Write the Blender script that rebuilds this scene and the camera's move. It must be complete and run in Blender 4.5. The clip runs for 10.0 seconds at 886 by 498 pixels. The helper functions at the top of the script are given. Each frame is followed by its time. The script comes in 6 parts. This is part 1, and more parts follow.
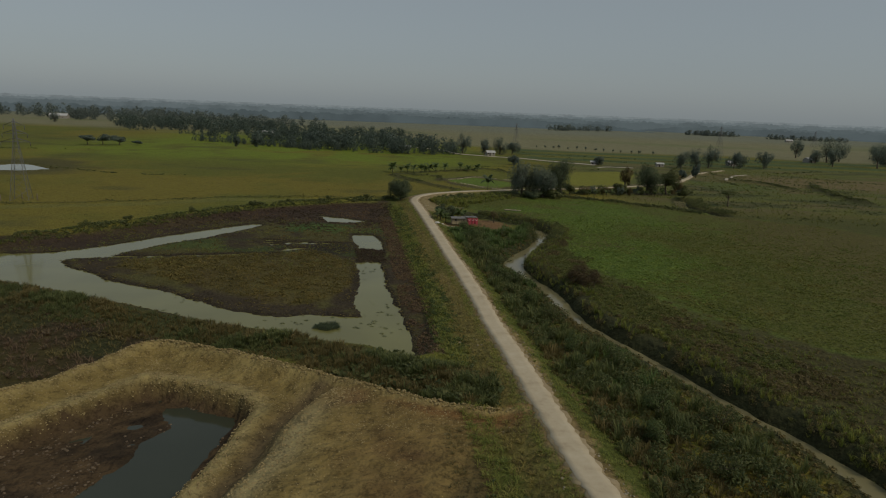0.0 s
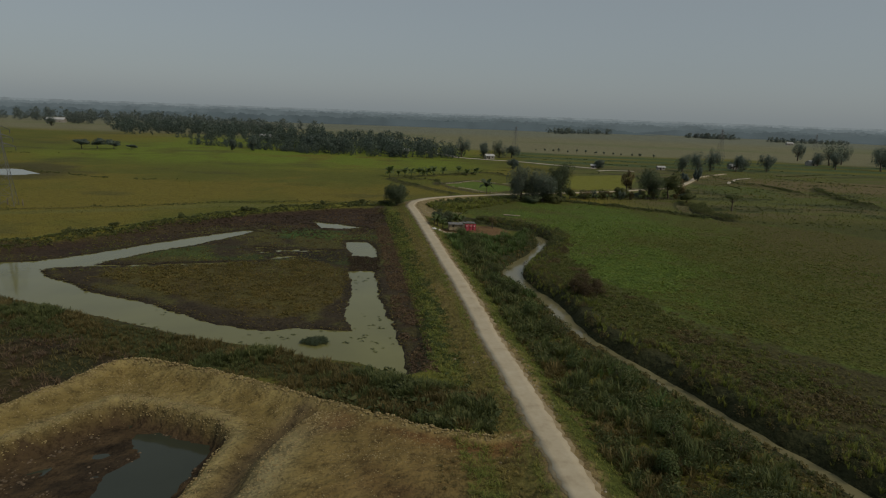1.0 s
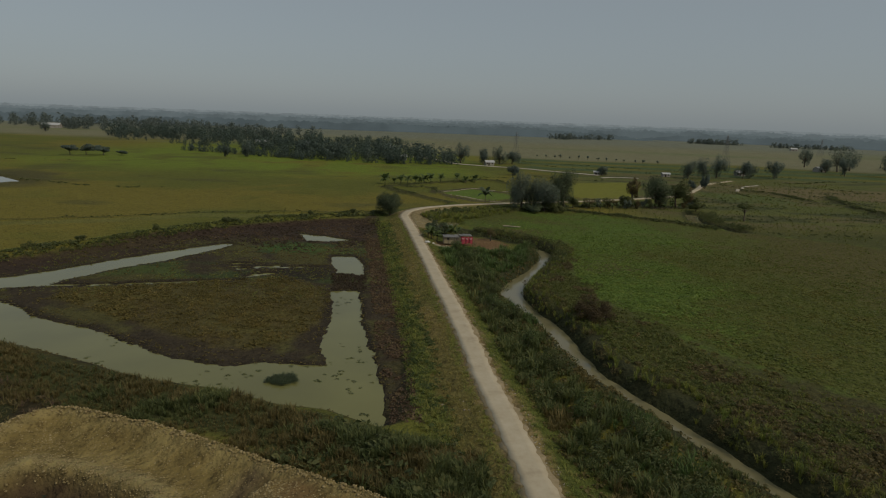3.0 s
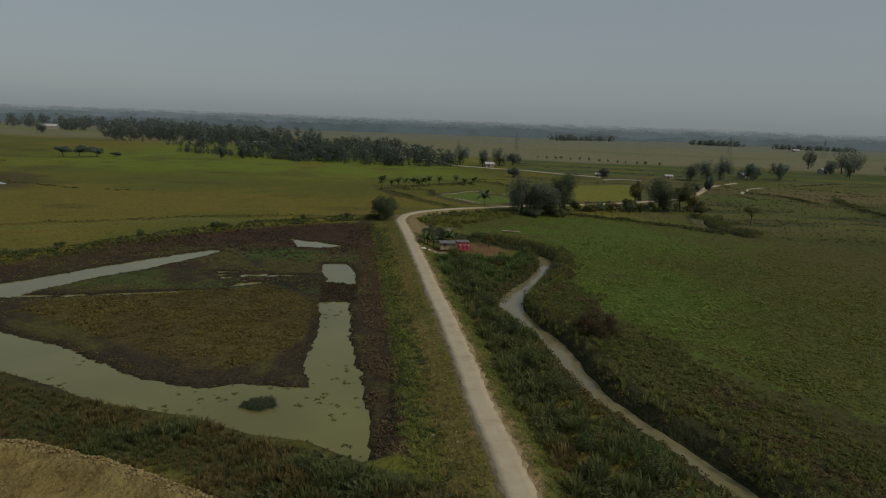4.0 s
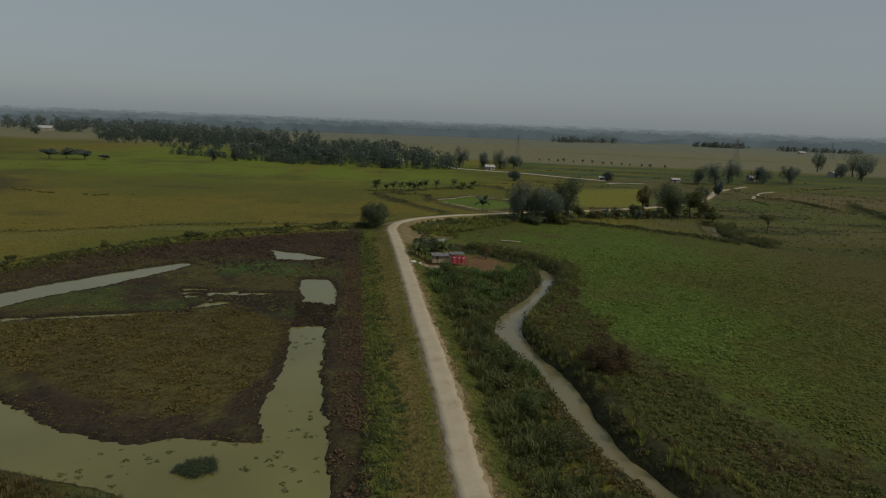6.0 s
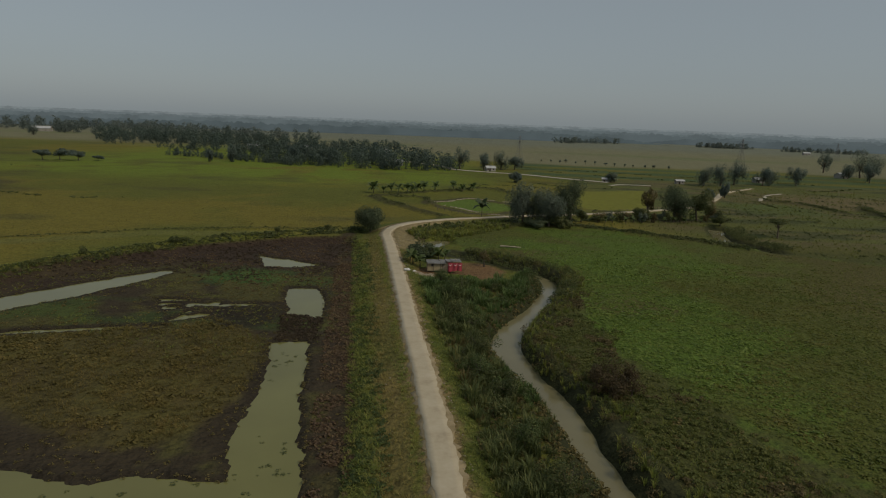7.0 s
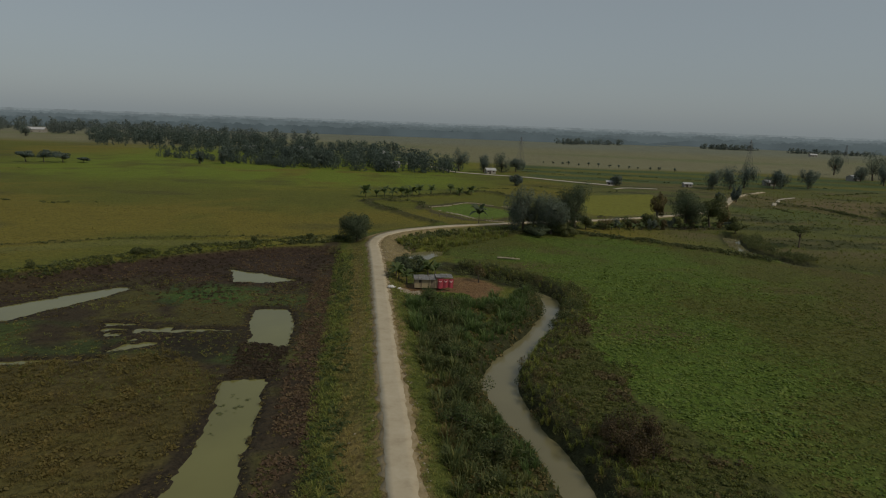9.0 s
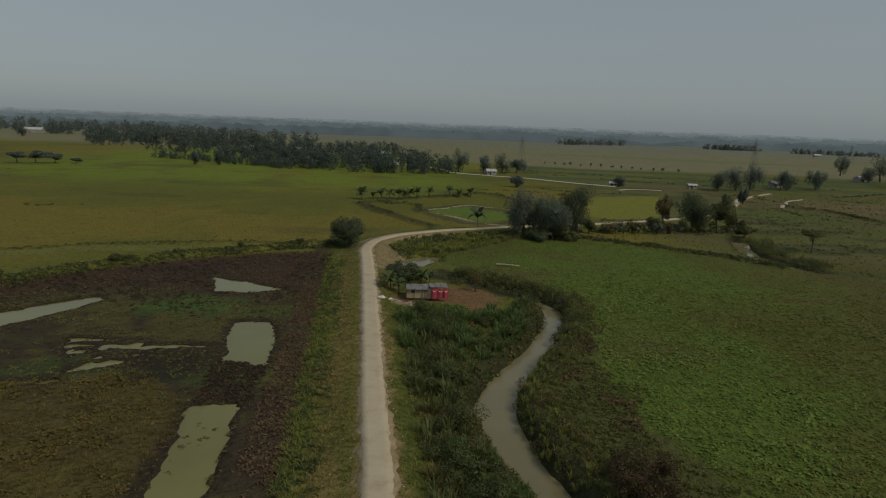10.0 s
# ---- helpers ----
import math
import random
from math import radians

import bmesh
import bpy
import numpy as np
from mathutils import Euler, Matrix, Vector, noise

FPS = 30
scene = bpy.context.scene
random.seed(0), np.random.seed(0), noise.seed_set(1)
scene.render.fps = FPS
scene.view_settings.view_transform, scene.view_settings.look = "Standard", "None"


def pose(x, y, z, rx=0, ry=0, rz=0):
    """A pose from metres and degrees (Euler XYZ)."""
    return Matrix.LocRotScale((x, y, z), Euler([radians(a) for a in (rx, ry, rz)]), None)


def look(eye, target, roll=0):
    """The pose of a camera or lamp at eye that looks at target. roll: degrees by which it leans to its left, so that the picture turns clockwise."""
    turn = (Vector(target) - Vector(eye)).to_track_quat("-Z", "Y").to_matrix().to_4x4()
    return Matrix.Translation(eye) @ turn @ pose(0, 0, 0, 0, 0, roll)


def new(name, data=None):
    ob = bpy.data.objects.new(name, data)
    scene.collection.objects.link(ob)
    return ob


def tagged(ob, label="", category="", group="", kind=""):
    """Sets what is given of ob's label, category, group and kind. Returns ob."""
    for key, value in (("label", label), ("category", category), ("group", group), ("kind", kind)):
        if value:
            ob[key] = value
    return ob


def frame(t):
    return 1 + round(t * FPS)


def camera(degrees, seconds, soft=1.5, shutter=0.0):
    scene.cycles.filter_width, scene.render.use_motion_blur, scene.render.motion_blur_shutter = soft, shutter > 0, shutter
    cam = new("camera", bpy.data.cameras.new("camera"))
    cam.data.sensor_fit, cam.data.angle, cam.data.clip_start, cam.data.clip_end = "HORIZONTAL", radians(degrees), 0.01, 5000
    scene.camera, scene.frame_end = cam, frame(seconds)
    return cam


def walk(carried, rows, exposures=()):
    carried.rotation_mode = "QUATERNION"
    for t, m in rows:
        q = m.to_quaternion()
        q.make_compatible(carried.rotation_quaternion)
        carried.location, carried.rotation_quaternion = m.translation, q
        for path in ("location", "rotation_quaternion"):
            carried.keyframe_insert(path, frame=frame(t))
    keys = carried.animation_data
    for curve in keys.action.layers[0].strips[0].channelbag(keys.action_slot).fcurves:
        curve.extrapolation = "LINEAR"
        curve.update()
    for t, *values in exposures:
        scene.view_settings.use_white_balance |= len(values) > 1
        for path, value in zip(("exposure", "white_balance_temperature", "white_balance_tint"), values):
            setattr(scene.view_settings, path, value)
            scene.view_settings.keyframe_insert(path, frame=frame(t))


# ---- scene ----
# ---- camera ----
cam = camera(70.0, 10.0, 1.1)
PATH = [
    (0, (16.704, -19.393, 31.921), (16.685, -17.44, 31.489), 2.2),
    (0.5, (16.983, -16.671, 31.797), (16.965, -14.717, 31.37), 2.2),
    (1, (17.402, -13.95, 31.753), (17.383, -11.995, 31.331), 2.1),
    (1.5, (17.811, -11.062, 31.721), (17.791, -9.106, 31.302), 2.1),
    (2, (18.21, -7.891, 31.641), (18.189, -5.935, 31.225), 2.1),
    (2.5, (18.567, -4.718, 31.503), (18.545, -2.761, 31.093), 2.1),
    (4, (19.798, 5.322, 31.512), (19.773, 7.281, 31.11), 2.1),
    (4.5, (20.275, 8.674, 31.492), (20.249, 10.633, 31.09), 2.1),
    (5, (20.735, 12.026, 31.499), (20.706, 13.985, 31.099), 2.1),
    (5.5, (21.199, 15.495, 31.417), (21.169, 17.455, 31.019), 2.1),
    (7, (22.872, 26.374, 31.347), (22.834, 28.335, 30.951), 2.1),
    (7.5, (23.448, 30.065, 31.247), (23.408, 32.025, 30.853), 2.1),
    (8, (23.904, 33.673, 31.097), (23.864, 35.634, 30.704), 2.1),
    (8.5, (24.459, 37.454, 30.965), (24.415, 39.414, 30.574), 2.1),
    (9, (24.954, 41.198, 30.934), (24.909, 43.159, 30.542), 2.1),
    (9.5, (25.467, 44.998, 30.893), (25.42, 46.959, 30.501), 2.1),
    (10, (26.019, 48.816, 30.8), (25.969, 50.776, 30.409), 2.1),
]
walk(cam, [(t, look(eye, target, roll)) for t, eye, target, roll in PATH])

# ---- world, sun ----
SUN_ELEVATION, SUN_ROTATION = 46, 122
world = bpy.data.worlds.new("world")
scene.world = world
world.use_nodes = True
wn, wl = world.node_tree.nodes, world.node_tree.links
sky = wn.new("ShaderNodeTexSky")
sky.sky_type, sky.sun_disc = "NISHITA", False
sky.sun_elevation, sky.sun_rotation = radians(SUN_ELEVATION), radians(SUN_ROTATION)
sky.air_density, sky.dust_density, sky.ozone_density = 1.0, 1.5, 1.5
grey = wn.new("ShaderNodeHueSaturation")
grey.inputs["Saturation"].default_value = 0.62
wl.new(sky.outputs[0], grey.inputs["Color"])
# the haze evens the sky out to a pale grey
veil = wn.new("ShaderNodeMix")
veil.data_type = "RGBA"
veil.inputs[0].default_value = 0.66
veil.inputs[7].default_value = (3.40, 3.95, 4.18, 1)
wl.new(grey.outputs[0], veil.inputs[6])
wl.new(veil.outputs[2], wn["Background"].inputs["Color"])
wn["Background"].inputs["Strength"].default_value = 0.07
sun_data = bpy.data.lights.new("sun", "SUN")
sun_data.energy, sun_data.angle, sun_data.color = 1.35, radians(10), (1.0, 0.87, 0.66)
sun = new("sun", sun_data)
se, sr = radians(SUN_ELEVATION), radians(SUN_ROTATION)
sun_dir = Vector((math.sin(sr) * math.cos(se), math.cos(sr) * math.cos(se), math.sin(se)))
sun.matrix_world = look(sun_dir * 100, (0, 0, 0))
scene.view_settings.exposure = 0.0

rng = np.random.default_rng(7)


# ---- arithmetic ----
def sstep(a, b, x):
    t = np.clip((x - a) / (b - a), 0, 1)
    return t * t * (3 - 2 * t)


def mixv(a, b, t):
    return a + (b - a) * t


def spline(pts, step=1.0):
    """A smooth line through the points, at about that step."""
    p = np.array(pts, float)
    p = np.vstack([2 * p[0] - p[1], p, 2 * p[-1] - p[-2]])
    out = []
    for i in range(1, len(p) - 2):
        n = max(2, int(np.linalg.norm(p[i + 1] - p[i]) / step))
        for t in np.arange(n) / n:
            out.append(0.5 * (2 * p[i] + (p[i + 1] - p[i - 1]) * t + (2 * p[i - 1] - 5 * p[i] + 4 * p[i + 1] - p[i + 2]) * t * t
                              + (3 * p[i] - p[i - 1] - 3 * p[i + 1] + p[i + 2]) * t ** 3))
    out.append(p[-2])
    return np.array(out)


def to_line(x, y, line):
    """The distance to a line, and how far along it (0 to 1) the nearest place is."""
    best, where = np.full(x.shape, 1e9), np.zeros(x.shape)
    n = len(line) - 1
    for i in range(n):
        (ax, ay), (bx, by) = line[i], line[i + 1]
        dx, dy = bx - ax, by - ay
        t = np.clip(((x - ax) * dx + (y - ay) * dy) / (dx * dx + dy * dy + 1e-9), 0, 1)
        d = np.hypot(x - ax - t * dx, y - ay - t * dy)
        near = d < best
        best = np.where(near, d, best)
        where = np.where(near, (i + t) / n, where)
    return best, where


def to_area(x, y, poly):
    """The distance to the outline of an area, positive inside it."""
    ring = np.vstack([poly, poly[:1]])
    d, _ = to_line(x, y, ring)
    inside = np.zeros(x.shape, bool)
    for (ax, ay), (bx, by) in zip(ring[:-1], ring[1:]):
        if ay != by:
            inside ^= ((ay > y) != (by > y)) & (x < (bx - ax) * (y - ay) / (by - ay) + ax)
    return np.where(inside, d, -d)


def local(f, x, y, shape, reach):
    """f(x, y, shape) only within reach of the shape's box; far off, a plain far value."""
    lo, hi = shape.min(0) - reach, shape.max(0) + reach
    m = (x > lo[0]) & (x < hi[0]) & (y > lo[1]) & (y < hi[1])
    r = f(x[m], y[m], shape)
    if isinstance(r, tuple):
        a, b = np.full(x.shape, 1e3), np.zeros(x.shape)
        a[m], b[m] = r
        return a, b
    a = np.full(x.shape, -1e3)
    a[m] = r
    return a


LATTICE = rng.random((256, 256))


def value(x, y):
    xi, yi = np.floor(x).astype(int), np.floor(y).astype(int)
    fx, fy = x - xi, y - yi
    fx, fy = fx * fx * (3 - 2 * fx), fy * fy * (3 - 2 * fy)
    g = lambda a, b: LATTICE[a % 256, b % 256]
    top = g(xi, yi) * (1 - fx) + g(xi + 1, yi) * fx
    low = g(xi, yi + 1) * (1 - fx) + g(xi + 1, yi + 1) * fx
    return top * (1 - fy) + low * fy


def fbm(x, y, size, octaves=3, shift=0.0):
    """Smooth noise from -1 to 1."""
    x, y = np.asarray(x, float) / size + shift, np.asarray(y, float) / size + shift * 1.7
    total, gain, norm = 0, 1.0, 0
    for _ in range(octaves):
        total = total + gain * (value(x, y) * 2 - 1)
        norm += gain
        gain *= 0.5
        x, y = x * 2.03 + 11.3, y * 2.03 + 5.1
    return total / norm * 1.5


# ---- the plan: lines and areas on the ground ----
ROAD = spline([(40, -40), (34.2, 5), (30.6, 27), (29.3, 34), (28.4, 40.2), (26.5, 52.8), (25.4, 60.5), (23.5, 71.5), (22.4, 81), (20.6, 92.5), (19.3, 101.8),
               (17.4, 112.8), (15.1, 127.7), (12.35, 145.3), (9.5, 163.1), (6.2, 182.7), (4.1, 195), (4.6, 204), (7.8, 211.9), (11.8, 217),
               (17.7, 222.2), (23.9, 226.6), (32, 230.8), (41.5, 236.1), (55, 243), (67.4, 248.2), (78.7, 254.6), (96.8, 265.7),
               (122, 286.7), (139, 315), (149, 334), (156, 348), (170, 366), (188, 386)], 1.5)
STREAM = spline([(24, 176), (31, 170.5), (37, 166), (41.5, 162), (43, 157), (42, 150), (39.4, 141.5), (35.3, 131), (31.9, 122.7),
                 (31.0, 117), (32.0, 111), (33.7, 104.5), (36.0, 98), (37.0, 92.5), (37.6, 88), (38.2, 83), (39.4, 78), (42.3, 71),
                 (45.7, 63.5), (48.7, 56), (51.3, 49.5), (55.0, 42.5), (57.2, 34), (58.5, 20), (60, 0), (62, -60)], 1.5)
STREAM_HALF = np.interp(STREAM[:, 1], [-60, 40, 60, 78, 86, 94, 104, 117, 126, 134, 145, 158, 176], [1.3, 1.3, 1.15, 0.9, 1.0, 1.35, 1.5, 1.9, 1.6, 1.35, 1.2, 1.3, 0.9])
BASIN = np.array([(-95, 96), (-75, 90), (-50, 81.5), (-36, 76.5), (-25, 72), (-18, 68.5), (-8, 66.5), (0, 63), (6, 62), (12, 58.5), (15, 60),
                  (15.5, 75), (13.5, 95), (11, 115), (8, 133), (4.5, 155), (0.5, 178), (-4, 194), (-17, 192), (-33, 181), (-46, 169),
                  (-56, 155), (-64, 139), (-72, 127), (-95, 108)], float)
POND = np.array([(-100, 97), (-46.9, 83), (-35.7, 78), (-25.6, 73.7), (-18, 70), (-8.5, 68), (-0.6, 64.7), (5.6, 64), (9.2, 62),
                 (12.3, 60.4), (12.4, 67.6), (10.4, 74.5), (8, 85), (5.2, 96), (3.3, 107), (1.4, 115.2), (-3.5, 114), (-1.7, 106),
                 (-0.4, 98), (0.6, 85), (2.8, 78.2), (-7.2, 77.8), (-10.2, 76), (-18.6, 78.7), (-32.8, 87.3), (-44.8, 92.4),
                 (-58, 100.5), (-63, 105.6), (-61.7, 107.7), (-55.6, 111), (-51, 121.7), (-44.2, 132.7), (-36.8, 147.5), (-34.8, 153),
                 (-37.5, 154.3), (-40, 152.5), (-48, 141.5), (-55.5, 131), (-61.5, 121), (-68.5, 112), (-100, 104)], float)
THIN_WATER = spline([(-61, 108.5), (-55, 110.4), (-46, 112.4), (-31.5, 116.7), (-22, 119)], 1.5)
POOL_MIDDLE = np.array([(-9.1, 144.1), (-4, 145.1), (-1.6, 141), (0.1, 136.3), (0.4, 131), (1.3, 126.5), (-5, 127.8), (-5.4, 131), (-6.8, 134.1), (-8.2, 139)], float)
POOL_FAR = np.array([(-23.8, 172.1), (-16.3, 169.2), (-6.7, 164.7), (-12.4, 161), (-18.9, 161.6), (-20.5, 166)], float)
RIVULET = spline([(-6.3, 133.2), (-12, 132.7), (-17.5, 131.2), (-24, 131.4)], 1.5)
PUDDLES = np.array([(-29, 133.5), (-23, 134.5), (-17, 133.5), (-16, 129), (-18, 124), (-22, 121.5), (-24, 126), (-28, 130)], float)
WET_MUD = np.array([(-18, 131), (-7, 131.8), (-5.6, 125.5), (-6.5, 120.5), (-12.5, 118.5), (-17, 123)], float)
MEADOW = np.array([(-1.6, 113), (-1.2, 100), (-2.2, 90), (-6, 83), (-14, 82.5), (-24, 88), (-38, 95.5), (-50, 102), (-52, 108), (-34, 114.5),
                   (-22, 120.5), (-16, 125), (-10, 121), (-6, 117)], float)
DIKE_LEFT = spline([(-110, 92), (-92, 108), (-77, 124), (-69, 136), (-61.5, 146), (-53.5, 162), (-43.5, 175.5), (-31.5, 186.5), (-17, 197), (-4, 203.5)], 2)
DIKE_NEAR = spline([(-100, 93), (-70, 84), (-46, 76), (-36, 71), (-16, 64), (-5, 60.5), (3, 57.5), (11, 54), (19.5, 50), (24, 48)], 2)
BERM = spline([(-44, 26), (-36, 36), (-30.4, 42.2), (-26.8, 46.8), (-24.6, 51.5), (-21.5, 58.1), (-15, 57), (-9.5, 55.5), (0.9, 51), (4.5, 49.2),
               (14.6, 45), (20, 43.6), (26, 43)], 1)
PIT = np.array([(-60, 5), (-34, 28), (-26.7, 37), (-22.9, 43), (-18.6, 50), (-14, 49.6), (-6.2, 46.8), (-4, 43.5), (-4.6, 36), (-5.6, 27), (-7, 5)], float)
PIT_POOL = np.array([(-15.2, 47.5), (-6.5, 45.2), (-6.5, 36), (-8, 20), (-9, 5), (-21, 5), (-16.5, 24), (-15, 31), (-13.8, 36), (-14.6, 40), (-12.5, 43)], float)
PAD = np.array([(-44, 26), (-30.4, 42.2), (-24.6, 51.5), (-21.5, 58.1), (-9.5, 55.5), (0.9, 51), (4.5, 49.2), (14.6, 45), (25, 43), (24.5, 36), (19, 34),
                (17, 26), (16.5, 10), (18, -10), (-60, -10)], float)
GULLY = spline([(3.2, 50), (1.2, 46), (-0.8, 39.3), (-1.2, 32.9), (-2.8, 26.5), (-4.5, 12), (-6, -5)], 1)
RIGHT_FIELD = np.array([(46.5, 138), (48.5, 153), (47, 163), (38, 170), (29, 178), (22, 190), (22, 203), (36.3, 217.2), (49.4, 224.5), (64.6, 221.9),
                        (82.9, 211.5), (93.4, 202), (104, 195.5), (135, 180), (160, 140), (150, 80), (95, 62), (74, 66), (62, 80), (53, 98), (47, 112), (45.7, 121)], float)
BACK_POND = np.array([(12.8, 188), (15, 184.6), (18, 185), (20.5, 190), (22, 197), (18, 197), (14.5, 194)], float)
FAR_STREAM = spline([(109, 236), (106, 226), (103.5, 215), (104.8, 208), (106.8, 201), (110, 196)], 1.5)
SAND_BANK = np.array([(3.4, 201), (5.0, 206), (9, 212), (11, 206), (13.4, 193), (12.2, 180), (9, 172), (7.6, 179)], float)
YARD = np.array([(24, 166), (29, 166.5), (34, 160), (33, 155), (29, 151.5), (24, 153), (15, 153), (15, 160), (24, 160)], float)
LEFT_WATER = np.array([(-230, 262), (-192, 271), (-187, 279), (-172, 268), (-160, 257), (-166, 248), (-178, 244), (-230, 240)], float)
PADDY_GREEN = np.array([(13, 270), (27, 290), (43, 276), (47, 262), (36, 249), (29, 249)], float)
PADDY_YELLOW = np.array([(84, 338), (120, 355), (118, 330), (97, 272), (76, 268), (68, 280)], float)
POND_LEVEL, STREAM_LEVEL, PIT_LEVEL = -1.5, -1.8, -3.0
PASTURE_BUND = spline([(-118, 160), (-80.5, 177.3), (-58.4, 192), (-48.6, 194.5), (-33, 199.5), (-15, 203), (-5, 207.5)], 3)
ROUGH_BUND = spline([(166.8, 327), (176.8, 317), (180.1, 302), (181.9, 284)], 3)
ROUGH_BANK = spline([(205, 312), (196, 295), (193.7, 281), (188.2, 261), (190, 246)], 3)
HEDGE_BANK = spline([(36, 219.5), (44, 224), (55.6, 227), (66, 224.5), (77.2, 217.3), (93.1, 208), (103.8, 196.5)], 3)
PADDY_BUNDS = [spline([(-11.5, 284), (-2.3, 266), (12, 244.3), (19.3, 234.5)], 2), spline([(-11.5, 284), (-2.7, 291.5), (9.1, 305.5), (22.3, 318.2), (36.9, 332), (47.4, 316)], 2),
               spline([(-6, 285), (9, 284.7), (11.3, 272.8), (14.4, 264)], 2)]
PADDY_WALLS = [spline([(13.9, 273.6), (20.3, 279.6), (28.4, 290.9), (36.7, 286.8), (45, 283)], 1), spline([(18.1, 265.2), (23.3, 259.5), (30.5, 249.9)], 1), spline([(33.9, 246.4), (42.7, 243.5)], 1)]
LOW_BUNDS = [(b, 0.8) for b in PADDY_BUNDS] + [(PASTURE_BUND, 0.35), (ROUGH_BUND, 0.7), (ROUGH_BANK, 1.1), (HEDGE_BANK, 0.5)]


def water_depth_area(x, y):
    """How far inside the standing water of the pond basin a place lies, with an uneven shore."""
    ragged = 0.45 * fbm(x, y, 2.6, 3) + 0.2 * fbm(x, y, 0.9, 2, 3.1)
    d = local(to_area, x, y, POND, 5)
    for pool in (POOL_MIDDLE, POOL_FAR):
        d = np.maximum(d, local(to_area, x, y, pool, 5))
    thin = local(lambda a, b, s: to_line(a, b, s)[0], x, y, THIN_WATER, 3)
    d = np.maximum(d, np.where(thin > -500, 0.7 - thin, -1e3))
    thin = local(lambda a, b, s: to_line(a, b, s)[0], x, y, RIVULET, 3)
    d = np.maximum(d, np.where(thin > -500, 0.42 - thin, -1e3))
    pud = local(to_area, x, y, PUDDLES, 2)
    d = np.maximum(d, np.where(pud > -2, np.minimum(pud, 2 * fbm(x / 1.8, y, 1.3, 3, 9.0) - 0.35), -1e3))
    return d + ragged


def stream_width(along):
    """Half the width of the stream, by how far along its line."""
    return np.interp(along, np.linspace(0, 1, len(STREAM_HALF)), STREAM_HALF)


def terrain(x, y):
    x, y = np.asarray(x, float), np.asarray(y, float)
    z = 0.18 * fbm(x, y, 35) + 0.05 * fbm(x, y, 3.5, 2, 2.0)
    # flat country far off
    z = z * (1 - 0.6 * sstep(250, 500, y))
    # pond basin
    b = local(to_area, x, y, BASIN, 8)
    floor = -1.24 + 0.10 * fbm(x, y, 6, 3, 4.0) + 0.06 * fbm(x, y, 1.2, 2, 1.0)
    m = local(to_area, x, y, MEADOW, 6)
    floor = floor + 0.14 * sstep(-1, 3, m)
    z = mixv(z, floor, sstep(-0.3, 2.6, b))
    w = water_depth_area(x, y)
    z = np.where(b > -2, mixv(z, np.minimum(z, -2.1), sstep(-0.35, 0.9, w)), z)
    # dikes
    d, _ = local(to_line, x, y, DIKE_LEFT, 12)
    z = np.maximum(z, 0.75 + 0.25 * fbm(x, y, 5, 2, 7.0) - np.maximum(d - 0.8, 0) * 0.42)
    d, _ = local(to_line, x, y, DIKE_NEAR, 12)
    z = np.maximum(z, 0.25 + 0.2 * fbm(x, y, 4, 2, 5.0) - np.maximum(d - 1.6, 0) * 0.5)
    for line, crest in LOW_BUNDS:
        d, _ = local(to_line, x, y, line, 8)
        z = np.maximum(z, crest + 0.2 * fbm(x, y, 6, 2, 3.0) - np.maximum(d - 0.7, 0) * 0.35)
    # earth pad, berm, pit
    e = local(to_area, x, y, PAD, 6)
    ed = local(to_line, x, y, BERM, 12)
    bench = -0.5 + 0.10 * fbm(x, y, 4, 3, 1.5)
    gd, _ = local(to_line, x, y, GULLY, 40)
    gx = np.interp(y, GULLY[::-1, 1], GULLY[::-1, 0])
    right = sstep(0.3, 2.6, x - gx)
    pad = mixv(bench - 0.25, 0.45 + 0.14 * fbm(x, y, 5, 3, 2.5) + 0.08 * fbm(x, y, 1.5, 2, 3.5) - 0.25 * sstep(14, 22, x), right)
    pad = pad - 0.55 * np.exp(-(gd / 1.1) ** 2)
    z = mixv(z, pad, sstep(-0.5, 0.8, e))
    berm = 0.35 + 0.50 * np.exp(-(ed[0] / 0.8) ** 2) + 0.20 * fbm(x, y, 2.0, 3, 8.0) - 0.15 * sstep(8, 24, x)
    face = np.where(e > 0, 0.28 - 0.06 * right, 0.75)
    inner = np.where(e > 0, np.minimum(ed[0], 2.2) * 0.42 + np.maximum(ed[0] - 2.2, 0) * face, np.maximum(ed[0] - 0.2, 0) * 0.95)
    z = np.maximum(z, berm + 0.2 - inner - 2.4 * (ed[0] > 11))
    p = local(to_area, x, y, PIT, 4)
    p = p + 0.35 * fbm(x, y, 2.5, 3, 6.0)
    z = z + np.exp(-((p + 1.1) / 0.8) ** 2) * (0.22 + 0.16 * fbm(x, y, 1.4, 2, 4.7)) * sstep(-0.5, 0.8, e)
    floor = -2.86 + 0.17 * fbm(x, y, 3.0, 3, 3.3) + 0.12 * fbm(x, y, 0.8, 2, 1.1)
    q = local(to_area, x, y, PIT_POOL, 4) + 0.5 * fbm(x, y, 2.0, 3, 2.2)
    floor = mixv(floor, -3.7, sstep(-0.6, 1.2, q))
    z = mixv(z, np.minimum(z, floor), sstep(-0.2, 0.95, p))
    # streams and small ponds
    d, a = local(to_line, x, y, STREAM, 14)
    half = stream_width(a) + 0.35 * fbm(x, y, 3, 2, 2.9)
    z = mixv(z, np.minimum(z, -2.7), 1 - sstep(half - 0.6, half + 2.0, d))
    d, a = local(to_line, x, y, FAR_STREAM, 12)
    z = mixv(z, np.minimum(z, -1.9), 1 - sstep(1.0 + 0.5 * np.sin(a * 17), 3.2, d))
